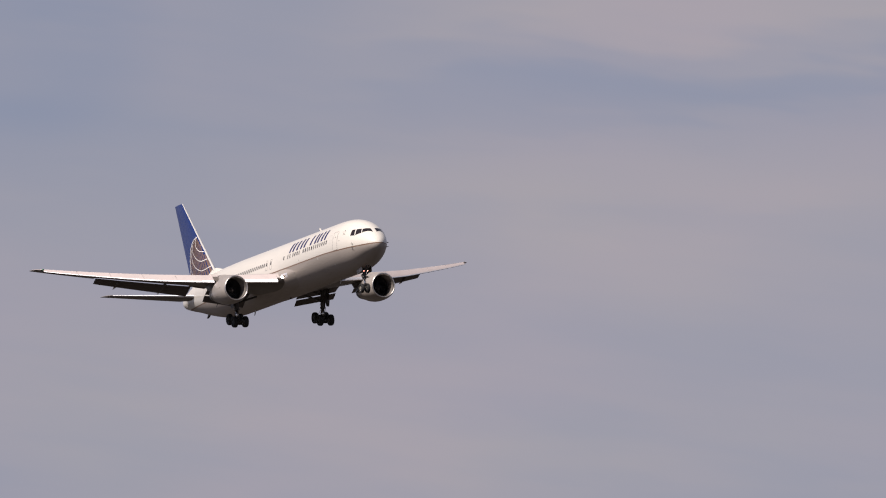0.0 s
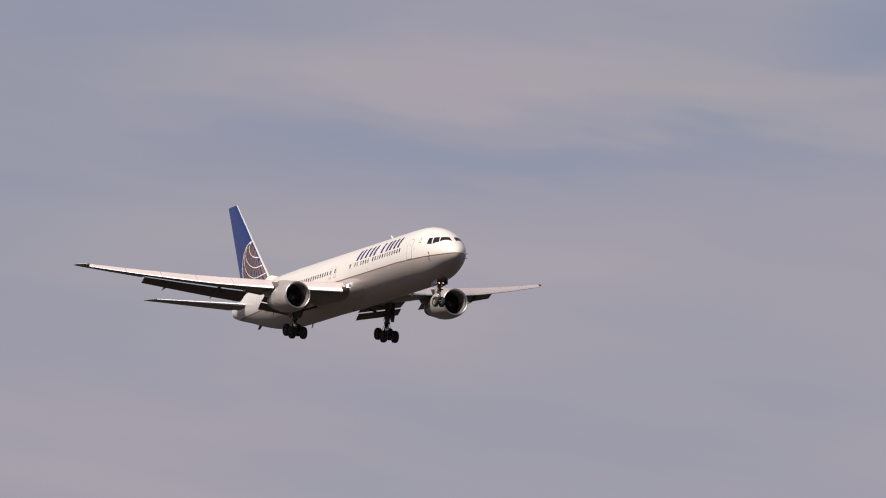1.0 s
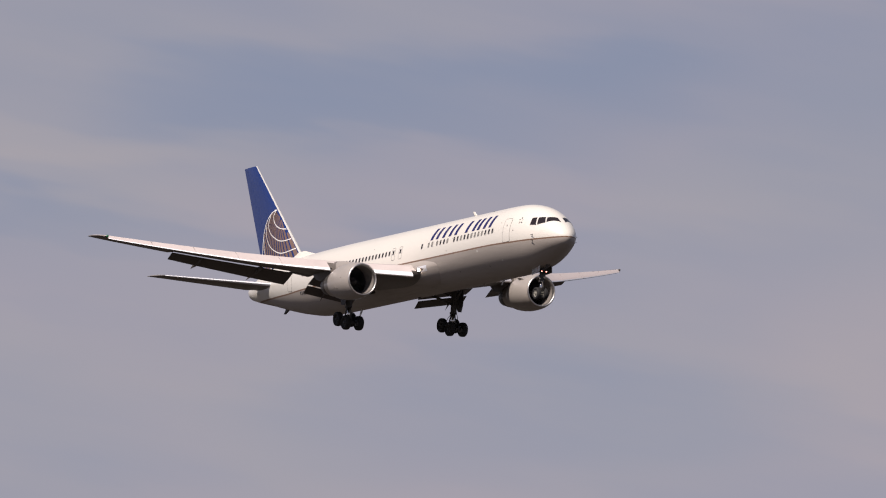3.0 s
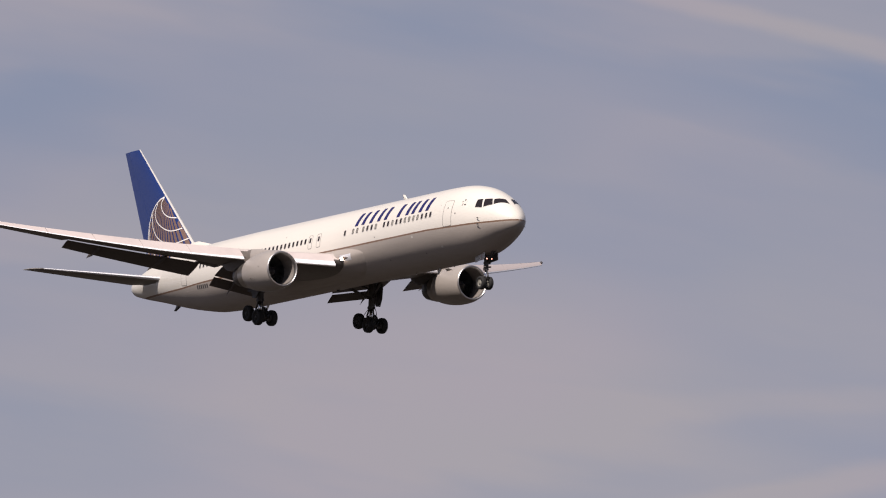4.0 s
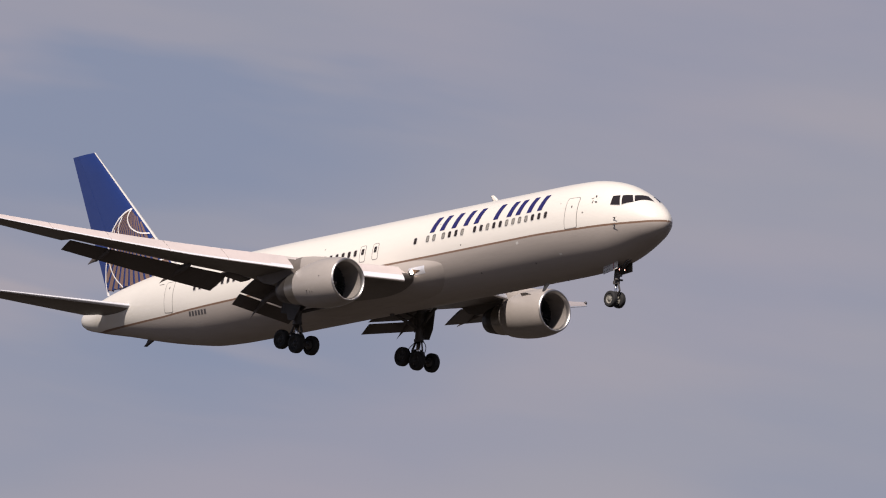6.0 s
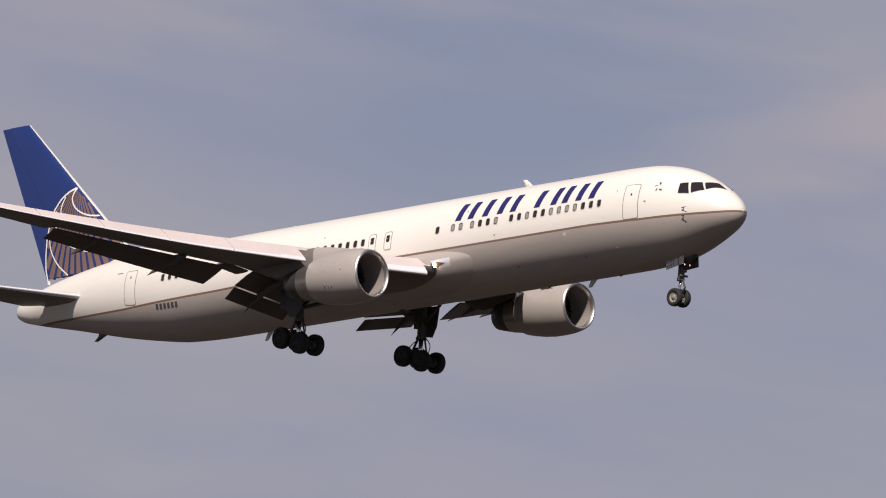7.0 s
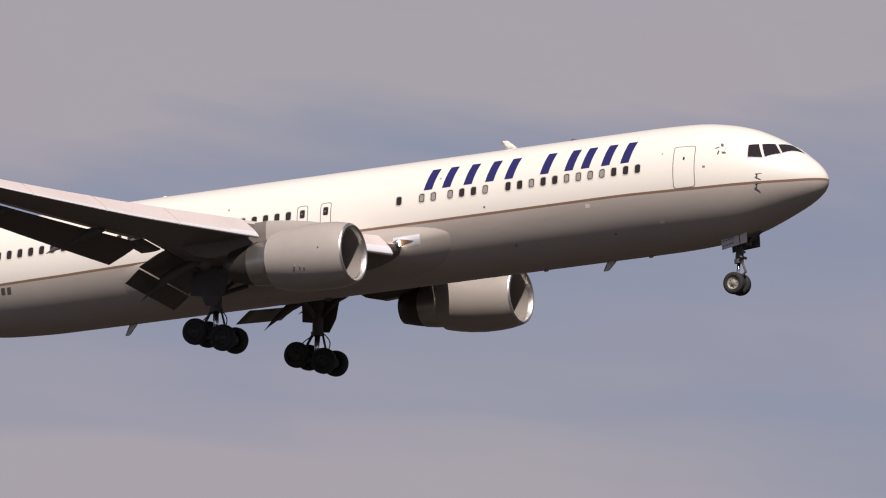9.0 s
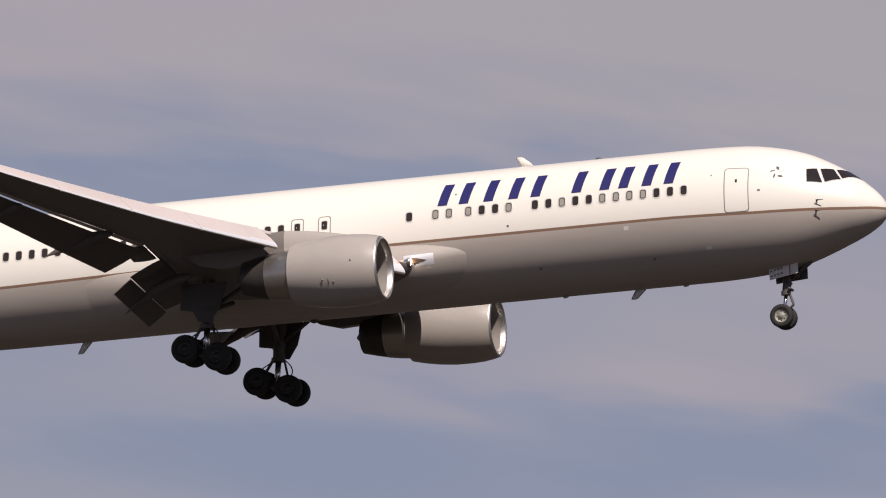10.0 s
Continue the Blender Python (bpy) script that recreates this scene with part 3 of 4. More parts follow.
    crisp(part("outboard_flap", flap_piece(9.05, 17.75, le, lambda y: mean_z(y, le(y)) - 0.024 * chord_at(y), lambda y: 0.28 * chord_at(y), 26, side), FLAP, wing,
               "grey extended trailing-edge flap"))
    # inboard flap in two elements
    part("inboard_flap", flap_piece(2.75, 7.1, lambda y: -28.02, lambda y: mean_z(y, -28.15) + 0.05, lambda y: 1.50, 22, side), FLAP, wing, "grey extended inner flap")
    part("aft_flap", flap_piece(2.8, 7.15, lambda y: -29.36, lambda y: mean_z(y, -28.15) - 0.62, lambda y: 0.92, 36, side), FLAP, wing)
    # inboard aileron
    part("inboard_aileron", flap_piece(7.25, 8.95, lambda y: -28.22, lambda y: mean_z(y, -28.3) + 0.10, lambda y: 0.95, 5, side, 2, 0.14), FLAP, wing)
    # vanes in the slots
    part("flap_vane", flap_piece(9.1, 17.7, lambda y: wing_le(y) - 0.755 * chord_at(y), lambda y: mean_z(y, le(y)) + 0.008 * chord_at(y), lambda y: 0.04 * chord_at(y), 14, side), SLAT, wing)
    # boat-shaped fairings of the flap tracks
    for y, x0, x1, drop, tail in ((5.65, -27.2, -30.2, 0.12, -2.32), (11.5, -28.6, -31.5, 0.10, -0.76), (15.65, -30.9, -33.0, 0.08, 0.05)):
        bm = bmesh.new()
        rings = []
        za = mean_z(y, x0) - 0.22
        for k in range(11):
            u = k / 10
            r = 0.17 * (math.sin(math.pi * min(1.0, u * 1.25 + 0.05)) ** 0.7 if u < 0.6 else (1 - u) / 0.4 * 0.92 + 0.03)
            x, z = x0 + (x1 - x0) * u, za + (tail - za) * (u**2.0) - drop * math.sin(math.pi * u) * 0.5
            rings.append([(x, side * (y + 0.62 * r * math.cos(2 * math.pi * i / 14)), z + (1.5 * r) * math.sin(2 * math.pi * i / 14)) for i in range(14)])
        loft(bm, rings, caps=(True, True))
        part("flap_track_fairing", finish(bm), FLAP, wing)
    # spoiler panels on the upper skin
    for y0, y1 in ((3.2, 6.9), (9.2, 11.2), (11.3, 13.3), (13.4, 15.4), (15.5, 17.5)):
        bm = bmesh.new()
        a0, a1 = 0.64, 0.775
        pts = [wing_point(y0, a0, 1, side), wing_point(y1, a0, 1, side), wing_point(y1, a1, 1, side), wing_point(y0, a1, 1, side)]
        hi = [bm.verts.new(p + Vector((0, 0, 0.022))) for p in pts]
        lo = [bm.verts.new(p - Vector((0, 0, 0.01))) for p in pts]
        bm.faces.new(hi)
        for i in range(4):
            bm.faces.new((lo[i], lo[(i + 1) % 4], hi[(i + 1) % 4], hi[i]))
        part("spoiler", finish(bm), WING_TOP, wing, smooth=False)
    # landing lamp in the cheek of the wing root fairing: bright surround, amber teardrop lens, lamp facing forward
    def cheek(name, spots, mat, off, label=""):
        bm = bmesh.new()
        rim = [bm.verts.new(fairing_point(a, d, side, off)) for a, d in spots]
        foot = [bm.verts.new(fairing_point(a, d, side, -0.02)) for a, d in spots]
        mid = bm.verts.new(fairing_point(sum(a for a, _ in spots) / len(spots), sum(d for _, d in spots) / len(spots), side, off + 0.01))
        for i in range(len(rim)):
            j = (i + 1) % len(rim)
            bm.faces.new((rim[i], rim[j], mid))
            bm.faces.new((foot[i], foot[j], rim[j], rim[i]))
        return crisp(part(name, finish(bm), mat, wing, label), 50)

    bm = bmesh.new()
    grid = [[bm.verts.new(fairing_point(18.12 + 0.12 * i, -17.8 - 1.5 * j, side, 0.012 if 0 < i < 10 and 0 < j < 6 else 0.002)) for j in range(7)] for i in range(11)]
    for i in range(10):
        for j in range(6):
            bm.faces.new((grid[i][j], grid[i + 1][j], grid[i + 1][j + 1], grid[i][j + 1]))
    part("lamp_surround", finish(bm), BRIGHT, wing, "bright metal surround of the wing root lamp")
    drop = [(19.02 - (0.20 if math.cos(t) < 0 else 0.62) * math.cos(t), -22.3 + (2.7 if math.cos(t) < 0 else 2.7 * (1 - math.cos(t)) ** 0.7) * math.sin(t))
            for t in (2 * math.pi * (i + 0.5) / 24 for i in range(24))]
    cheek("lamp_lens", drop, LENS, 0.035, "amber teardrop lamp lens")
    at = fairing_point(19.04, -22.3, side, 0.06)
    turn = Matrix.Rotation(side * radians(-4), 4, "Z")
    bm = bmesh.new()
    lathe(bm, [(0.04, 0.005), (0.035, 0.07), (0.02, 0.13)], (0, 0, 0), 24)
    bm.transform(Matrix.Translation(at) @ turn)
    part("landing_lamp", finish(bm), LAMP, wing, "lit landing lamp")
    bm = bmesh.new()
    lathe(bm, [(0.02, 0.13), (0.035, 0.15), (-0.05, 0.16), (-0.25, 0.09)], (0, 0, 0), 24)
    bm.transform(Matrix.Translation(at) @ turn)
    part("lamp_cup", finish(bm), CHROME, wing)
    return wing


for side in (-1, 1):
    make_wing(side)


# ---- engines ----
def make_engine(side):
    y, z = side * 7.95, -1.83
    tilt = radians(0.7)
    c = (-18.55, y, z)
    bm = bmesh.new()
    lathe(bm, [(-0.09, 1.265), (-0.30, 1.325), (-0.7, 1.395), (-1.2, 1.43), (-1.9, 1.435), (-2.6, 1.375), (-3.2, 1.28), (-3.72, 1.165), (-3.74, 1.135), (-3.3, 1.15)], c, 64, tilt=tilt)
    engine = crisp(part("engine", finish(bm), NACELLE, airliner, "light grey turbofan nacelle with polished inlet lip"), 40)
    bm = bmesh.new()
    lathe(bm, [(-0.09, 1.265), (-0.04, 1.24), (0.0, 1.195), (-0.02, 1.15), (-0.10, 1.11), (-0.24, 1.08)], c, 64, tilt=tilt)
    part("inlet_lip", finish(bm), CHROME, engine, "polished metal inlet lip")
    bm = bmesh.new()
    lathe(bm, [(-0.24, 1.08), (-0.7, 1.09), (-1.2, 1.14), (-1.6, 1.17), (-2.1, 1.17)], c, 64, tilt=tilt)
    part("inlet_duct", finish(bm), DUCT, engine)
    bm = bmesh.new()
    lathe(bm, [(-2.0, 1.17), (-2.0, 0.02)], c, 48, tilt=tilt)
    part("fan_backing", bm, DARK, engine)
    bm = bmesh.new()
    lathe(bm, [(-3.5, 1.145), (-3.5, 0.9)], c, 48, tilt=tilt)
    part("fan_duct_outlet", bm, DARK, engine)
    bm = bmesh.new()
    rot = Matrix.Rotation(tilt, 4, "Y")
    for i in range(34):
        a = 2 * math.pi * i / 34
        m = Matrix.Translation(c) @ rot @ Matrix.Rotation(a, 4, "X")
        cols = []
        for r, tw, half in ((0.34, 0.25, 0.07), (0.7, 0.65, 0.10), (1.15, 1.05, 0.13)):
            u, v = half * math.cos(tw), half * math.sin(tw)
            cols.append((bm.verts.new(m @ Vector((-1.72 + u, v, r))), bm.verts.new(m @ Vector((-1.72 - u, -v, r)))))
        for p, q in zip(cols, cols[1:]):
            bm.faces.new((p[0], p[1], q[1], q[0]))
    part("fan_blades", bm, FAN, engine)
    bm = bmesh.new()
    lathe(bm, [(-1.12, 0.01), (-1.2, 0.1), (-1.4, 0.22), (-1.6, 0.31), (-1.85, 0.36)], c, 32, tilt=tilt)
    part("spinner", finish(bm), GEAR, engine)
    bm = bmesh.new()
    lathe(bm, [(-3.3, 1.05), (-3.75, 1.03), (-4.25, 0.99), (-4.75, 0.92)], c, 48, tilt=tilt)
    part("core_cowl", finish(bm), STEEL, engine, "bare metal core cowl")
    bm = bmesh.new()
    lathe(bm, [(-4.72, 0.915), (-5.2, 0.82), (-5.8, 0.68), (-5.82, 0.64), (-5.3, 0.66)], c, 48, tilt=tilt)
    lathe(bm, [(-5.2, 0.45), (-5.7, 0.32), (-6.0, 0.15), (-6.1, 0.02)], c, 32, tilt=tilt)
    part("exhaust_nozzle", finish(bm), SOOT, engine, "soot-dark exhaust nozzle")
    # pylon
    bm = bmesh.new()
    rings = []
    for x, lo, hi, w in ((-19.9, -0.55, -0.38, 0.03), (-20.6, -0.75, -0.24, 0.16), (-21.6, -1.0, -0.08, 0.24), (-22.6, -1.1, 0.02, 0.26), (-24.0, -1.2, -0.05, 0.26), (-25.3, -1.28, -0.15, 0.22),
                         (-26.2, -1.05, -0.28, 0.12), (-26.9, -0.6, -0.36, 0.03)):
        rings.append([(x, y + w * a, lo + (hi - lo) * b) for a, b in ((-1, 0.0), (-1, 0.5), (-0.8, 0.85), (-0.3, 1.0), (0.3, 1.0), (0.8, 0.85), (1, 0.5), (1, 0.0))])
    loft(bm, rings, caps=(True, True))
    pylon = crisp(part("pylon", finish(bm), [NACELLE, WING_SHADED], engine), 50)
    # aft of the nacelle the pylon takes the wing grey with shade in it
    for p in pylon.data.polygons:
        p.material_index = 1 if p.center.x < -22.4 else 0
    # strake on the inboard flank, latches and a small vent
    bm = bmesh.new()
    a = radians(43)
    for r0, r1 in ((1.38, 1.66),):
        ya, za = -side * math.cos(a), math.sin(a)
        v = [bm.verts.new((x, y + ya * r + t * za, z + za * r + t * 0.4)) for t in (-0.012, 0.012) for x, r in ((-19.45, r0), (-20.35, r0), (-20.3, r1), (-19.85, r1 - 0.03))]
        bm.faces.new(v[:4]), bm.faces.new(v[4:][::-1])
        for i in range(4):
            bm.faces.new((v[i], v[(i + 1) % 4], v[4 + (i + 1) % 4], v[4 + i]))
    part("strake", finish(bm), SEAM, engine, smooth=False)
    for dx, deg, w, h in ((-1.75, -24, 0.03, 0.035), (-1.95, -22, 0.008, 0.12), (-2.2, -20, 0.035, 0.045), (-1.0, 8, 0.03, 0.03)):
        bm = bmesh.new()
        d = radians(deg)
        rr = 1.437
        p = Vector((c[0] + dx, y + side * rr * math.cos(d), z + rr * math.sin(d)))
        box(bm, Matrix.Translation(p) @ Matrix.Rotation(side * d, 4, "X"), (w * 2, 0.02, h * 2), 0.006)
        part("cowl_latch", bm, SEAM, engine)


for side in (-1, 1):
    make_engine(side)


# ---- tail ----
FIN_LOW, FIN_TOP = 2.0, 11.38


def fin_le(z):
    return -45.6 - (z - 4.9) * 0.99


def fin_te(z):
    return -50.6 - (z - 2.15) * 0.386


def fin_half(z, x):
    c = fin_le(z) - fin_te(z)
    u = min(1.0, max(0.0, (fin_le(z) - x) / c))
    return foil(u, 0.10) * c


def make_fin():
    hinge = 0.70
    bm = bmesh.new()
    rings = []
    for z in (FIN_LOW, 3, 4.5, 6, 8, 10, 11.2, FIN_TOP):
        c = fin_le(z) - fin_te(z)
        xs = [0.0085 + (hinge - 0.0085) * (i / 14) ** 1.5 for i in range(15)]
        k = 1.0 if z < 11.3 else 0.55
        left = [(fin_le(z) - x * c, -foil(x, 0.10) * c * k, z) for x in xs]
        right = [(fin_le(z) - x * c, foil(x, 0.10) * c * k, z) for x in xs[::-1]]
        rings.append(left + right)
    loft(bm, rings, caps=(True, True))
    fin = crisp(part("fin", finish(bm), BLUE, airliner, "deep blue tail fin with bronze fan emblem"), 40)
    bm = bmesh.new()
    rings = []
    for z in (FIN_LOW + 0.6, 4.5, 6, 8, 10, 11.2, FIN_TOP - 0.02):
        c = fin_le(z) - fin_te(z)
        xs = [hinge + 0.004 + (0.996 - hinge) * i / 6 for i in range(7)]
        rings.append([(fin_le(z) - x * c, -foil(x, 0.10) * c, z) for x in xs] + [(fin_le(z) - x * c, foil(x, 0.10) * c, z) for x in xs[::-1]])
    loft(bm, rings, caps=(True, True))
    crisp(part("rudder", finish(bm), BLUE, fin), 40)
    bm = bmesh.new()
    rings = []
    for z in (FIN_LOW, 3, 4.5, 6, 8, 10, 11.2, FIN_TOP):
        c = fin_le(z) - fin_te(z)
        xs = [0.018 * (1 - i / 8) ** 2 for i in range(9)]
        rings.append([(fin_le(z) - x * c + 0.03, -foil(x, 0.10) * c - 0.015, z) for x in xs] + [(fin_le(z) - x * c + 0.03, foil(x, 0.10) * c + 0.015, z) for x in xs[-2::-1]])
    loft(bm, rings, closed=False)
    part("fin_leading_edge", finish(bm), FRAME, fin, "bare pale metal fin leading edge")
    # white fillet where the fin meets the fuselage
    bm = bmesh.new()
    rings = []
    for x, w, top in ((-41.2, 0.03, 3.02), (-42.3, 0.12, 3.25), (-43.4, 0.26, 3.5), (-44.3, 0.40, 3.45), (-45.4, 0.40, 3.05), (-46.6, 0.3, 2.6)):
        base = section(-x)
        zb = base[0] + base[1] - 0.25
        rings.append([(x, w * a * 1.5, zb + (top - zb) * b) for a, b in ((-1, 0), (-0.75, 0.45), (-0.5, 0.8), (-0.3, 1), (0.3, 1), (0.5, 0.8), (0.75, 0.45), (1, 0))])
    loft(bm, rings, closed=False)
    part("fin_fillet", finish(bm), WHITE, fin, "white fin root fillet")
    return fin


fin = make_fin()


def fin_strip(name, path, widths, mat, lift):
    """A painted strip on both flanks of the fin along (x, z) points."""
    for side in (-1, 1):
        bm = bmesh.new()
        rows = []
        for i, (x, z) in enumerate(path):
            a, b = path[max(0, i - 1)], path[min(len(path) - 1, i + 1)]
            dx, dz = b[0] - a[0], b[1] - a[1]
            n = math.hypot(dx, dz) or 1
            w = widths[i] / 2
            row = []
            for k in (-1, 1):
                px, pz = x - dz / n * w * k, z + dx / n * w * k
                px = min(px, fin_le(pz) - 0.14)
                row.append(bm.verts.new((px, side * (fin_half(pz, px) + lift), pz)))
            rows.append(row)
        for a, b in zip(rows, rows[1:]):
            bm.faces.new((a[0], a[1], b[1], b[0]))
        bmesh.ops.recalc_face_normals(bm, faces=bm.faces)
        part(name, bm, mat, fin)


def globe_edge(a):
    """The emblem's rim: a from 0 at the leading edge to 1 at the fin's foot."""
    pts = [(-47.95, 7.46), (-48.7, 7.2), (-49.3, 6.86), (-49.9, 6.3), (-50.3, 5.6), (-50.58, 4.8), (-50.74, 3.9), (-50.78, 3.1), (-50.6, 2.3)]
    i = min(int(a * (len(pts) - 1)), len(pts) - 2)
    t = a * (len(pts) - 1) - i
    return (pts[i][0] * (1 - t) + pts[i + 1][0] * t, pts[i][1] * (1 - t) + pts[i + 1][1] * t)


def make_emblem():
    # bronze rays fanning down from the pole, clipped by the rim and the leading edge
    pole, step = (-48.1, 7.6), radians(6.4)
    edge = sorted(((z, x) for x, z in (globe_edge(i / 30) for i in range(31))))
    edge_z, edge_x = [e[0] for e in edge], [e[1] for e in edge]
    for k in range(15):
        a = radians(-50.0) + step * k
        path, widths = [], []
        for i in range(56):
            r = 0.25 + 0.125 * i
            x, z = pole[0] + r * math.sin(a), pole[1] - r * math.cos(a)
            inside = 2.5 < z < 7.46 and float(np.interp(z, edge_z, edge_x)) + 0.05 < x < fin_le(z) - 0.2
            if inside:
                path.append((x, z))
                widths.append(0.66 * step * r)
            elif path:
                break
        if len(path) > 2:
            fin_strip("emblem_rib", path, widths, BROWN, 0.018)
    # white rim and curved lines
    rim = [globe_edge(i / 30) for i in range(31)]
    fin_strip("emblem_rim", rim, [0.10] * len(rim), LINE_WHITE, 0.032)
    for pts in (((-48.16, 7.40), (-48.47, 6.81), (-48.13, 6.17), (-47.22, 5.72), (-46.0, 5.59)),
                ((-48.97, 6.95), (-49.36, 6.21), (-48.93, 5.46), (-47.65, 4.83), (-46.52, 4.65), (-45.3, 4.78)),
                ((-49.75, 6.25), (-49.75, 5.24), (-49.0, 4.37), (-47.4, 3.75), (-46.0, 3.68), (-44.5, 3.90)),
                ((-50.35, 5.2), (-50.3, 4.2), (-49.75, 3.3), (-48.9, 2.6))):
        path = []
        for i in range(len(pts) - 1):
            p0, p1, p2, p3 = pts[max(0, i - 1)], pts[i], pts[i + 1], pts[min(len(pts) - 1, i + 2)]
            for k in range(6):
                t = k / 6
                path.append(tuple(0.5 * (2 * p1[j] + (p2[j] - p0[j]) * t + (2 * p0[j] - 5 * p1[j] + 4 * p2[j] - p3[j]) * t * t + (3 * p1[j] - p0[j] - 3 * p2[j] + p3[j]) * t**3)
                                  for j in (0, 1)))
        path.append(pts[-1])
        fin_strip("emblem_line", path, [0.085] * len(path), LINE_WHITE, 0.032)


make_emblem()


def make_stabilizer(side):
    def ring(y, a, b):
        u = (y - 1.2) / 8.0
        le, te, z = -46.65 - 5.2 * u, -51.3 - 2.05 * u, 1.05 + 0.88 * u
        c = le - te
        xs = [a + (b - a) * (0.5 - 0.5 * math.cos(math.pi * i / 10)) for i in range(11)]
        return [(le - x * c, side * y, z + foil(x, 0.10) * c) for x in xs[::-1]] + [(le - x * c, side * y, z - foil(x, 0.10) * c) for x in xs[1:]]

    bm = bmesh.new()
    loft(bm, [ring(y, 0.0, 0.7) for y in (0.3, 1.2, 3, 5, 7, 8.6)] , caps=(True, True))
    bmesh.ops.recalc_face_normals(bm, faces=bm.faces)
    stab = crisp(part("stabilizer", bm, WING_SHADED, airliner, "light grey horizontal stabilizer"), 40)
    bm = bmesh.new()
    loft(bm, [ring(y, 0.704, 1.0) for y in (1.3, 3, 5, 7, 8.6)], caps=(True, True))
    bmesh.ops.recalc_face_normals(bm, faces=bm.faces)
    crisp(part("elevator", bm, WING_SHADED, stab), 40)
    bm = bmesh.new()
    rings = []
    for y, k, back in ((8.6, 1.0, 0), (8.95, 0.88, 0.1), (9.15, 0.62, 0.35), (9.25, 0.3, 0.6)):
        r = ring(y, 0.0, 1.0)
        cx = sum(p[0] for p in r) / len(r)
        cz = sum(p[2] for p in r) / len(r)
        rings.append([(cx - back + (p[0] - cx) * k, p[1], cz + (p[2] - cz) * k) for p in r])
    loft(bm, rings, caps=(True, True))
    part("stabilizer_tip", finish(bm), TIP, stab)
    bm = bmesh.new()
    rings = []
    for y in (0.9, 3, 5, 7, 8.6):
        u = (y - 1.2) / 8.0
        le, te, z = -46.65 - 5.2 * u, -51.3 - 2.05 * u, 1.05 + 0.88 * u
        c = le - te
        xs = [0.05, 0.03, 0.012, 0.003, 0.0]
        rings.append([(le - x * c + 0.006, side * y, z + foil(x, 0.102) * c) for x in xs] + [(le - x * c + 0.006, side * y, z - foil(x, 0.102) * c) for x in xs[-2::-1]])
    loft(bm, rings, closed=False)
    part("stabilizer_leading_edge", finish(bm), BRIGHT, stab)


for side in (-1, 1):
    make_stabilizer(side)


def make_tail_details():
    # tail skid
    bm = bmesh.new()
    rings = []
    for x, z, w, l in ((-46.2, -0.85, 0.10, 0.75), (-46.6, -1.1, 0.10, 0.30), (-46.95, -1.28, 0.09, 0.12)):
        rings.append([(x + l * a, w * b, z - 0.12 * a * 0) for a, b in ((0.5, -1), (0.5, 1), (-0.5, 1), (-0.5, -1))])
    loft(bm, rings, caps=(True, True))
    part("tail_skid", finish(bm), GEAR, airliner, "small retractable tail skid", smooth=False)
    bm = bmesh.new()
    lathe(bm, [(-52.7, 0.27), (-52.92, 0.22), (-52.94, 0.17), (-52.7, 0.15)], (0, 0, 1.02), 24)
    part("exhaust_outlet", finish(bm), SOOT, airliner)


make_tail_details()


def blade(name, x, z, chord, height, rake, mat, y=0.0):
    """A blade antenna; a negative height hangs down."""
    bm = bmesh.new()
    rings = []
    for k, c in ((0.0, 1.0), (0.5, 0.8), (0.92, 0.6), (1.0, 0.42)):
        rings.append([(x - rake * k + chord * c * a, y + 0.035 * b * (1 - 0.4 * k), z + height * k) for a, b in ((0.5, 0), (0.2, 1), (-0.25, 0.8), (-0.5, 0), (-0.25, -0.8), (0.2, -1))])
    loft(bm, rings, caps=(True, True))
    part(name, finish(bm), mat, airliner)


blade("antenna", -14.72, 3.15, 0.55, 0.42, 0.38, WHITE)
blade("antenna", -10.25, -2.2, 0.5, -0.45, 0.36, FRAME)
blade("antenna", -33.6, -2.18, 0.45, -0.55, 0.4, FRAME)
blade("antenna", -8.4, -2.23, 0.3, -0.1, 0.05, GREY)
blade("antenna", -13.4, -2.23, 0.3, -0.1, 0.05, GREY)


def small_dome(name, x, z, r, h, mat):
    bm = bmesh.new()
    bmesh.ops.create_uvsphere(bm, u_segments=14, v_segments=8, radius=1.0, matrix=Matrix.Translation((x, 0, z)) @ Matrix.Diagonal((r * 1.8, r, h, 1)))
    part(name, bm, mat, airliner)


small_dome("antenna_dome", -31.8, 3.14, 0.08, 0.08, WHITE)
small_dome("beacon", -11.8, 3.14, 0.09, 0.11, MARK)
small_dome("beacon", -24.0, -2.26, 0.1, 0.12, MARK)

for deg, s in ((-1, 2.45), (-13, 2.5)):
    for side in (-1, 1):
        bm = bmesh.new()
        a, b = skin(s, deg, -0.01, side), skin(s - 0.02, deg, 0.13, side)
        tube(bm, a, b, 0.035, 0.03, 8)
        tube(bm, b - Vector((0.08, 0, 0)), b + Vector((0.22, 0, 0)), 0.025, 0.012, 8)
        part("air_probe", bm, MARK, airliner)


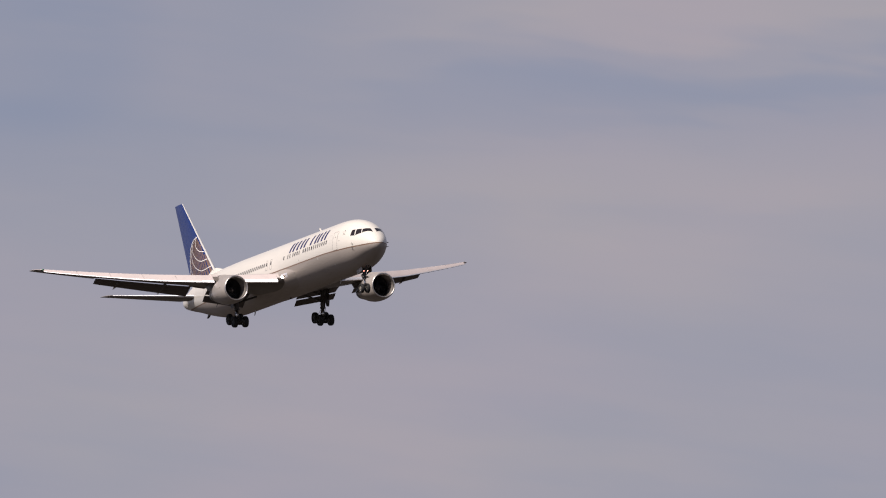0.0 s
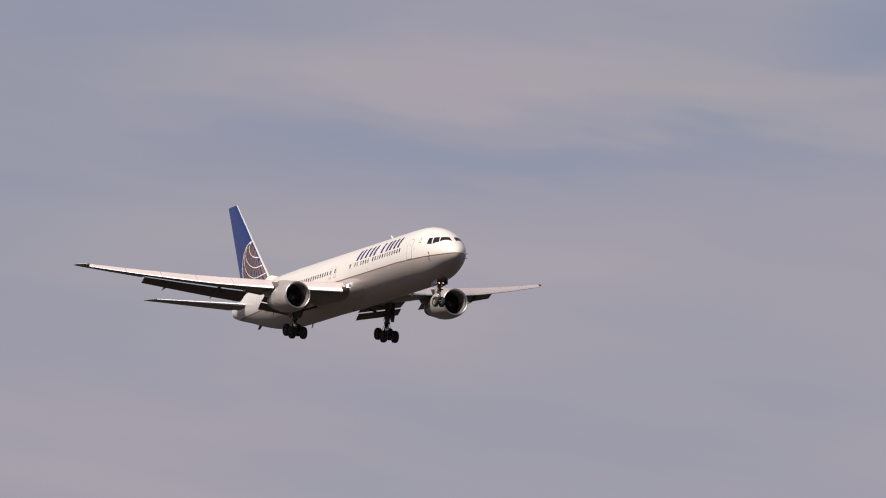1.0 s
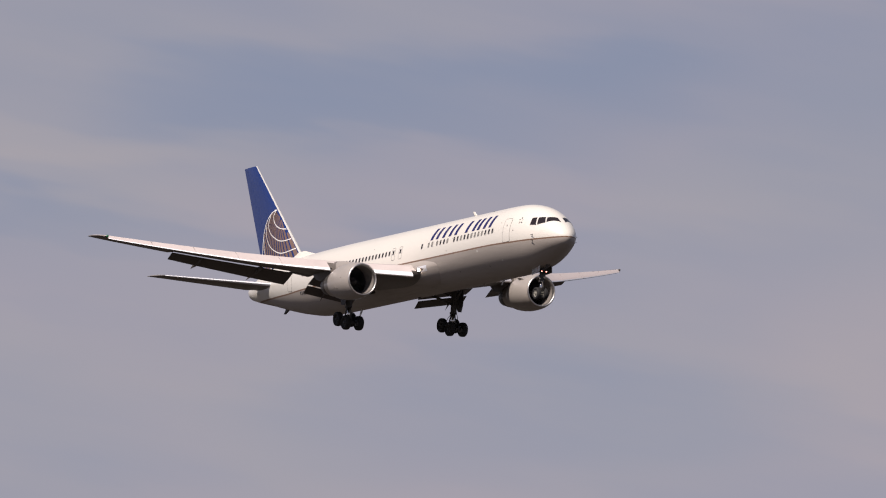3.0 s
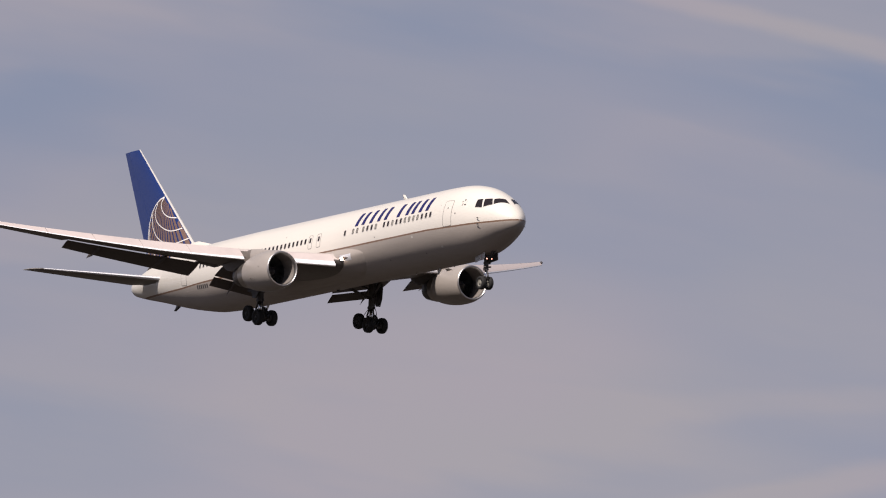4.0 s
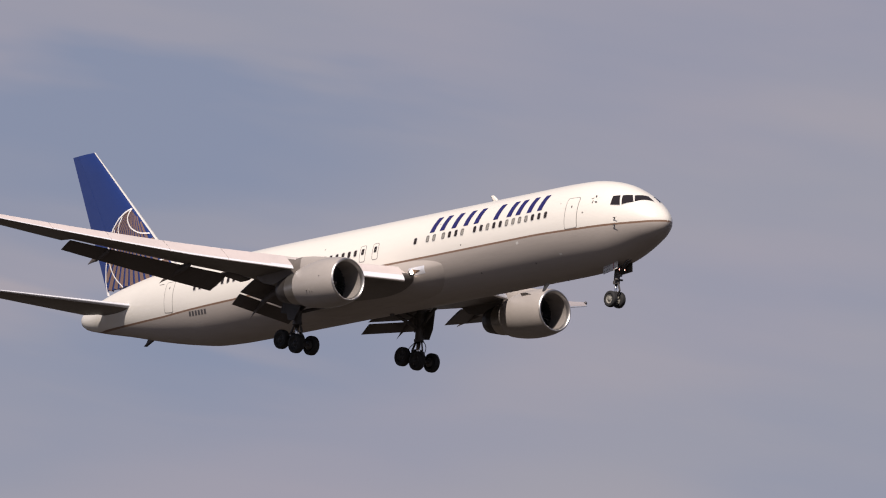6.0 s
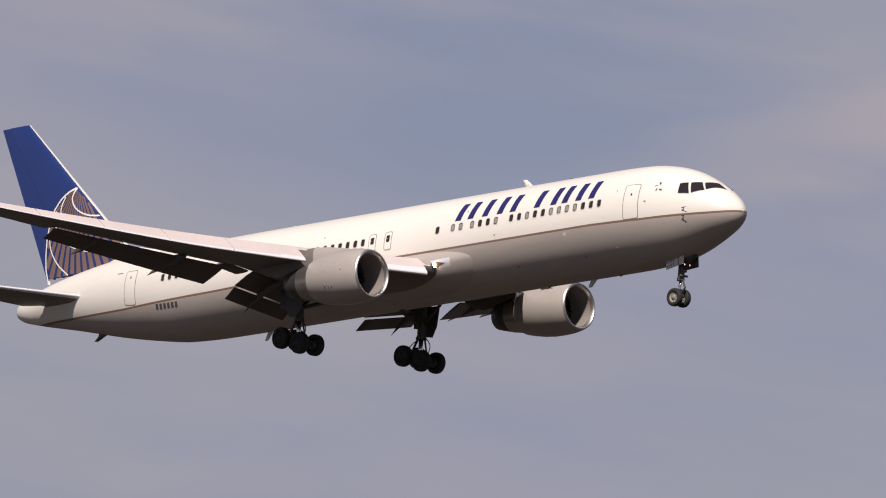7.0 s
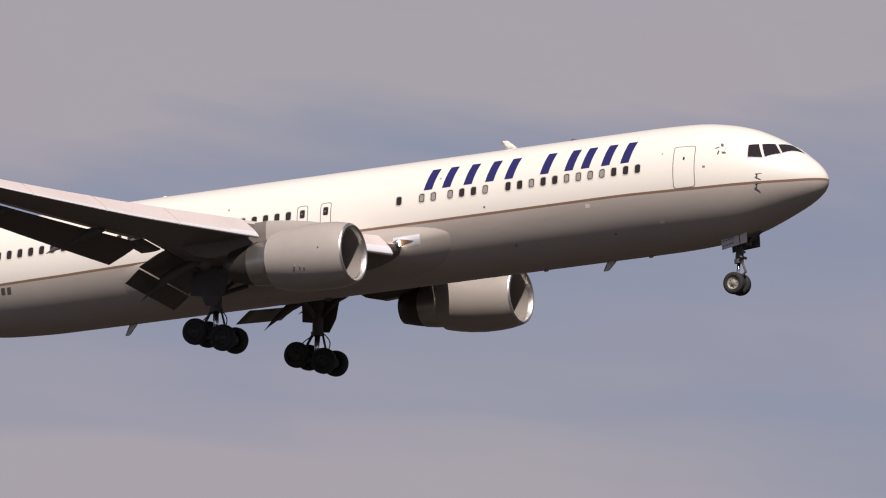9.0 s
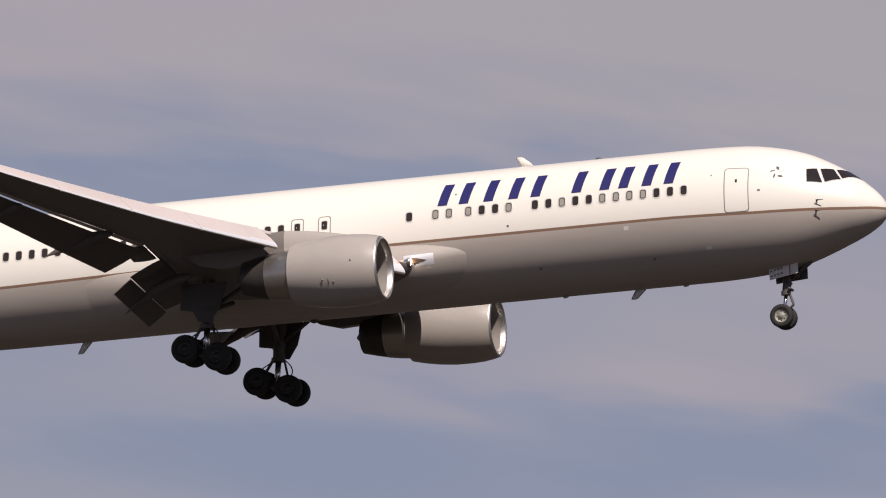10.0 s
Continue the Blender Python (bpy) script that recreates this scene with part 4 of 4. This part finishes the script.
# ---- landing gear ----
def wheel_mesh(radius, width, rim):
    """Tyre and hub, axle along y."""
    bm = bmesh.new()
    w, r = width / 2, radius
    lathe(bm, [(-w * 0.72, r * 0.56), (-w * 0.95, r * 0.62), (-w, r * 0.75), (-w * 0.93, r * 0.9), (-w * 0.7, r * 0.975), (-w * 0.35, r), (w * 0.35, r), (w * 0.7, r * 0.975),
               (w * 0.93, r * 0.9), (w, r * 0.75), (w * 0.95, r * 0.62), (w * 0.72, r * 0.56)], (0, 0, 0), 36, "y", 0)
    for s in (-1, 1):
        lathe(bm, [(s * w * 0.72, r * 0.56), (s * w * 0.66, r * 0.5), (s * w * 0.45, r * 0.44), (s * w * 0.5, r * 0.27), (s * w * 0.82, r * 0.2), (s * w * 0.84, 0.005)], (0, 0, 0), 36, "y", 1)
        for i in range(8):
            a = 2 * math.pi * i / 8
            tube(bm, (r * 0.36 * math.cos(a), s * w * 0.4, r * 0.36 * math.sin(a)), (r * 0.36 * math.cos(a), s * w * 0.56, r * 0.36 * math.sin(a)), r * 0.05, n=6, mat=2)
    finish(bm)
    me = bpy.data.meshes.new("wheel")
    bm.to_mesh(me)
    bm.free()
    for m in (TYRE, rim, DARK):
        me.materials.append(m)
    for p in me.polygons:
        p.use_smooth = True
    return me


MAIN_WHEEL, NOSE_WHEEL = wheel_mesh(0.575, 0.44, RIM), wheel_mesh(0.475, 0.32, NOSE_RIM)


def make_main_gear(side):
    y = side * 4.65
    hub = Vector((-27.16, y, -4.05))
    head = Vector((-26.85, side * 4.75, -0.9))
    bm = bmesh.new()
    mid = hub.lerp(head, 0.34)
    tube(bm, mid, head, 0.24, 0.28, 20)
    tube(bm, mid - Vector((0, 0, 0.03)), mid + Vector((0, 0, 0.14)), 0.29, 0.29, 20)
    # torque links behind the piston
    tube(bm, mid + Vector((-0.2, 0, 0.1)), hub.lerp(mid, 0.55) + Vector((-0.55, 0, 0)), 0.07, 0.06, 8)
    tube(bm, hub + Vector((-0.12, 0, 0.25)), hub.lerp(mid, 0.55) + Vector((-0.55, 0, 0)), 0.07, 0.06, 8)
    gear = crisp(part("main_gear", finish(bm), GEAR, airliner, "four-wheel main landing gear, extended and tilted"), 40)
    bm = bmesh.new()
    tube(bm, hub, mid, 0.125, 0.125, 18)
    part("piston", bm, PISTON, gear, "chrome oleo piston")
    tilt = radians(17.5)
    ahead = Vector((math.cos(tilt), 0, -math.sin(tilt)))
    bm = bmesh.new()
    tube(bm, hub - ahead * 0.78, hub + ahead * 0.78, 0.13, 0.13, 14)
    bmesh.ops.create_uvsphere(bm, u_segments=14, v_segments=8, radius=0.22, matrix=Matrix.Translation(hub))
    for k in (-1, 1):
        tube(bm, hub + ahead * 0.69 * k + Vector((0, -0.6, 0)), hub + ahead * 0.69 * k + Vector((0, 0.6, 0)), 0.09, 0.09, 12)
        for s in (-1, 1):
            tube(bm, hub + ahead * 0.69 * k + Vector((0, 0.33 * s, 0)), hub + ahead * 0.69 * k + Vector((0, 0.52 * s, 0)), 0.27, 0.27, 20)
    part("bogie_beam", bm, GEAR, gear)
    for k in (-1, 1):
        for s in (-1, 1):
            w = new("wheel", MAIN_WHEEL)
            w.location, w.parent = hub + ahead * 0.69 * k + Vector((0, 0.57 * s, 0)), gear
            tagged(w, label="black tyre with hub darkened for the wing's shade")
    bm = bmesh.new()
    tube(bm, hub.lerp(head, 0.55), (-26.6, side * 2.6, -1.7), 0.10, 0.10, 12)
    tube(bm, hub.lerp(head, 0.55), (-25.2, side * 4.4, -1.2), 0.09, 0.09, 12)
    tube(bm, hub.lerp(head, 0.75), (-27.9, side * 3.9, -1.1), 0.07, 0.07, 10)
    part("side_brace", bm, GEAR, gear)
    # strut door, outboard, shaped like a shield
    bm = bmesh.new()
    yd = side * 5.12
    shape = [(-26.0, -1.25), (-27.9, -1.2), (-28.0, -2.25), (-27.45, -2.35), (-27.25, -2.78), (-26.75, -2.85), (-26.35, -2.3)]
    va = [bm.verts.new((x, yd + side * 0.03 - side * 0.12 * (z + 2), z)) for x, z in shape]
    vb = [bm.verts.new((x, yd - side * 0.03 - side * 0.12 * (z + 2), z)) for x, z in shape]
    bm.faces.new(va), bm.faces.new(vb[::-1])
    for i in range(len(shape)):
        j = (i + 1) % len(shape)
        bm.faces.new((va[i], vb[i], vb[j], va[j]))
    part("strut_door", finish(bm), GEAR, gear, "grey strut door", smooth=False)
    # hydraulic lines and the tilt actuator
    bm = bmesh.new()
    prev = None
    for i in range(9):
        t = i / 8
        p = mid + Vector((0.18 + 0.28 * math.sin(math.pi * t), side * 0.1, 0.1)) + (hub + ahead * 0.3 + Vector((0, 0, 0.2)) - mid) * t
        if prev is not None:
            tube(bm, prev, p, 0.025, n=6)
        prev = p
    prev = None
    for i in range(9):
        t = i / 8
        p = mid + Vector((-0.15 - 0.1 * math.sin(math.pi * t), -side * 0.1, 0.0)) + (hub - ahead * 0.7 + Vector((0, 0, 0.35)) - mid) * t
        if prev is not None:
            tube(bm, prev, p, 0.025, n=6)
        prev = p
    tube(bm, hub + ahead * 0.6 + Vector((0, 0, 0.1)), mid + Vector((0.24, 0, 0.1)), 0.05, n=8)
    part("hydraulic_line", bm, DARK, gear)


for side in (-1, 1):
    make_main_gear(side)


def make_nose_gear():
    hub, head = Vector((-4.5, 0, -3.92)), Vector((-4.15, 0, -1.7))
    bm = bmesh.new()
    mid = hub.lerp(head, 0.42)
    tube(bm, mid, head, 0.17, 0.19, 18)
    tube(bm, mid - Vector((0, 0, 0.06)), mid + Vector((0, 0, 0.1)), 0.2, 0.2, 18)
    tube(bm, mid + Vector((0.12, 0, 0.05)), hub.lerp(mid, 0.5) + Vector((0.36, 0, 0)), 0.05, n=8)
    tube(bm, hub + Vector((0.08, 0, 0.16)), hub.lerp(mid, 0.5) + Vector((0.36, 0, 0)), 0.05, n=8)
    gear = crisp(part("nose_gear", finish(bm), GEAR, airliner, "twin-wheel nose landing gear, extended"), 40)
    bm = bmesh.new()
    tube(bm, hub, mid, 0.075, n=16)
    part("piston", bm, PISTON, gear, "chrome oleo piston")
    bm = bmesh.new()
    tube(bm, hub + Vector((0, -0.35, 0)), hub + Vector((0, 0.35, 0)), 0.06, n=12)
    part("axle", bm, GEAR, gear)
    for s in (-1, 1):
        w = new("wheel", NOSE_WHEEL)
        w.location, w.parent = hub + Vector((0, 0.31 * s, 0)), gear
        tagged(w, label="black tyre with bright hub")
    bm = bmesh.new()
    tube(bm, hub.lerp(head, 0.6), (-3.2, 0.12, -1.75), 0.05, n=10)
    tube(bm, hub.lerp(head, 0.6), (-3.2, -0.12, -1.75), 0.05, n=10)
    part("drag_brace", bm, GEAR, gear)
    # steering cylinders and lamp bracket
    bm = bmesh.new()
    tube(bm, mid + Vector((0.2, -0.28, 0.16)), mid + Vector((0.2, 0.28, 0.16)), 0.06, n=10)
    box(bm, pose(mid.x + 0.15, 0, mid.z + 0.42), (0.14, 0.55, 0.10), 0.02)
    part("steering_unit", bm, GEAR, gear)
    for s in (-1, 1):
        bm = bmesh.new()
        c = (-3.86, s * 0.2, -2.28)
        lathe(bm, [(-0.06, 0.005), (-0.055, 0.03), (-0.04, 0.048)], c, 16)
        part("taxi_lamp", finish(bm), LAMP_SMALL, gear, "lit nose gear lamp")
        bm = bmesh.new()
        lathe(bm, [(-0.04, 0.048), (0.03, 0.07), (0.03, 0.085), (-0.1, 0.08), (-0.16, 0.04), (-0.17, 0.005)], c, 16)
        tube(bm, (c[0] - 0.1, c[1], c[2]), (hub.lerp(head, 0.7).x, 0, c[2]), 0.03, n=8)
        part("lamp_cup", finish(bm), DARK, gear)
    # doors along the bay
    for s in (-1, 1):
        bm = bmesh.new()
        shape = [(-3.68 + 0.14 * (s > 0), -1.66), (-4.88, -1.9), (-4.86, -2.48), (-3.7 + 0.14 * (s > 0), -2.28 - 0.1 * (s > 0))]
        va = [bm.verts.new((x, s * (0.52 - 0.04 * (z + 2)), z)) for x, z in shape]
        vb = [bm.verts.new((x, s * (0.48 - 0.04 * (z + 2)), z)) for x, z in shape]
        bm.faces.new(va)
        # inner face gets a dark colour for the shade between the doors
        bm.faces.new(vb[::-1]).material_index = 1
        for i in range(4):
            bm.faces.new((va[i], vb[i], vb[(i + 1) % 4], va[(i + 1) % 4]))
        part("gear_door", finish(bm), [FRAME, DARK], gear, "pale nose gear door", smooth=False)
    for row, z0 in ((0, -2.13), (1, -2.33)):
        for i in range(4):
            bm = bmesh.new()
            x = -4.78 + 0.14 * i
            box(bm, pose(x, -0.535, z0 + 0.03 * i), (0.08, 0.012, 0.06), 0.003)
            part("door_mark", bm, SEAM, gear)
    bm = bmesh.new()
    box(bm, pose(-4.02, -0.533, -2.06), (0.035, 0.012, 0.5), 0.003)
    part("door_stripe", bm, FLAG_RED, gear)
    # closed dark slab, coloured like the shade inside an open bay
    bm = bmesh.new()
    box(bm, pose(-4.25, 0, -1.88, 0, -10), (1.3, 0.9, 0.12), 0.03)
    part("nose_wheel_bay", bm, DARK, airliner, "dark slab painted as the shaded nose wheel bay")


make_nose_gear()

# seconds, place of the nose, roll, pitch and yaw
FLIGHT = [
    (0.0, -811.535, 329.298, 89.608, 0.5533, -1.6987, 0.4675),
    (0.5, -775.012, 329.821, 88.063, 0.468, -1.6288, 0.1982),
    (1.0, -738.494, 330.321, 86.661, -0.1995, -1.8869, -0.1247),
    (1.5, -701.972, 330.876, 85.154, -0.2879, -1.9031, -0.3216),
    (2.0, -665.445, 331.479, 83.434, 0.6232, -1.4334, -0.4063),
    (2.5, -628.92, 332.112, 81.802, 1.1999, -1.1632, -0.424),
    (2.7, -614.311, 332.397, 81.191, 1.2481, -1.1511, -0.3575),
    (3.8, -533.964, 333.902, 77.92, 0.8537, -1.2909, -0.1398),
    (4.0, -519.356, 334.162, 77.323, 0.7395, -1.3105, -0.1297),
    (4.5, -482.836, 334.872, 75.904, 0.115, -1.5308, 0.0297),
    (5.0, -446.318, 335.588, 74.495, -0.6092, -1.7706, 0.2025),
    (5.5, -409.799, 336.235, 73.065, -1.2485, -1.9645, 0.2165),
    (5.7, -395.191, 336.478, 72.487, -1.4745, -2.0291, 0.1871),
    (6.8, -314.84, 337.953, 69.068, -0.5122, -1.8284, 0.3377),
    (7.0, -300.23, 338.185, 68.418, -0.1277, -1.7287, 0.2821),
    (7.5, -263.706, 338.793, 66.852, 0.3771, -1.6101, 0.2072),
    (8.0, -227.183, 339.36, 65.294, 0.7074, -1.5113, 0.0381),
    (8.5, -190.662, 339.962, 63.786, 0.4903, -1.5262, -0.0501),
    (9.0, -154.14, 340.644, 62.281, 0.4461, -1.5461, 0.0448),
    (9.5, -117.618, 341.225, 60.753, 0.421, -1.5148, -0.091),
    (10.0, -81.097, 341.805, 59.259, -0.4387, -1.5621, -0.2298),
]


def motions():
    walk(airliner, [(t, pose(*place)) for t, *place in FLIGHT])


motions()
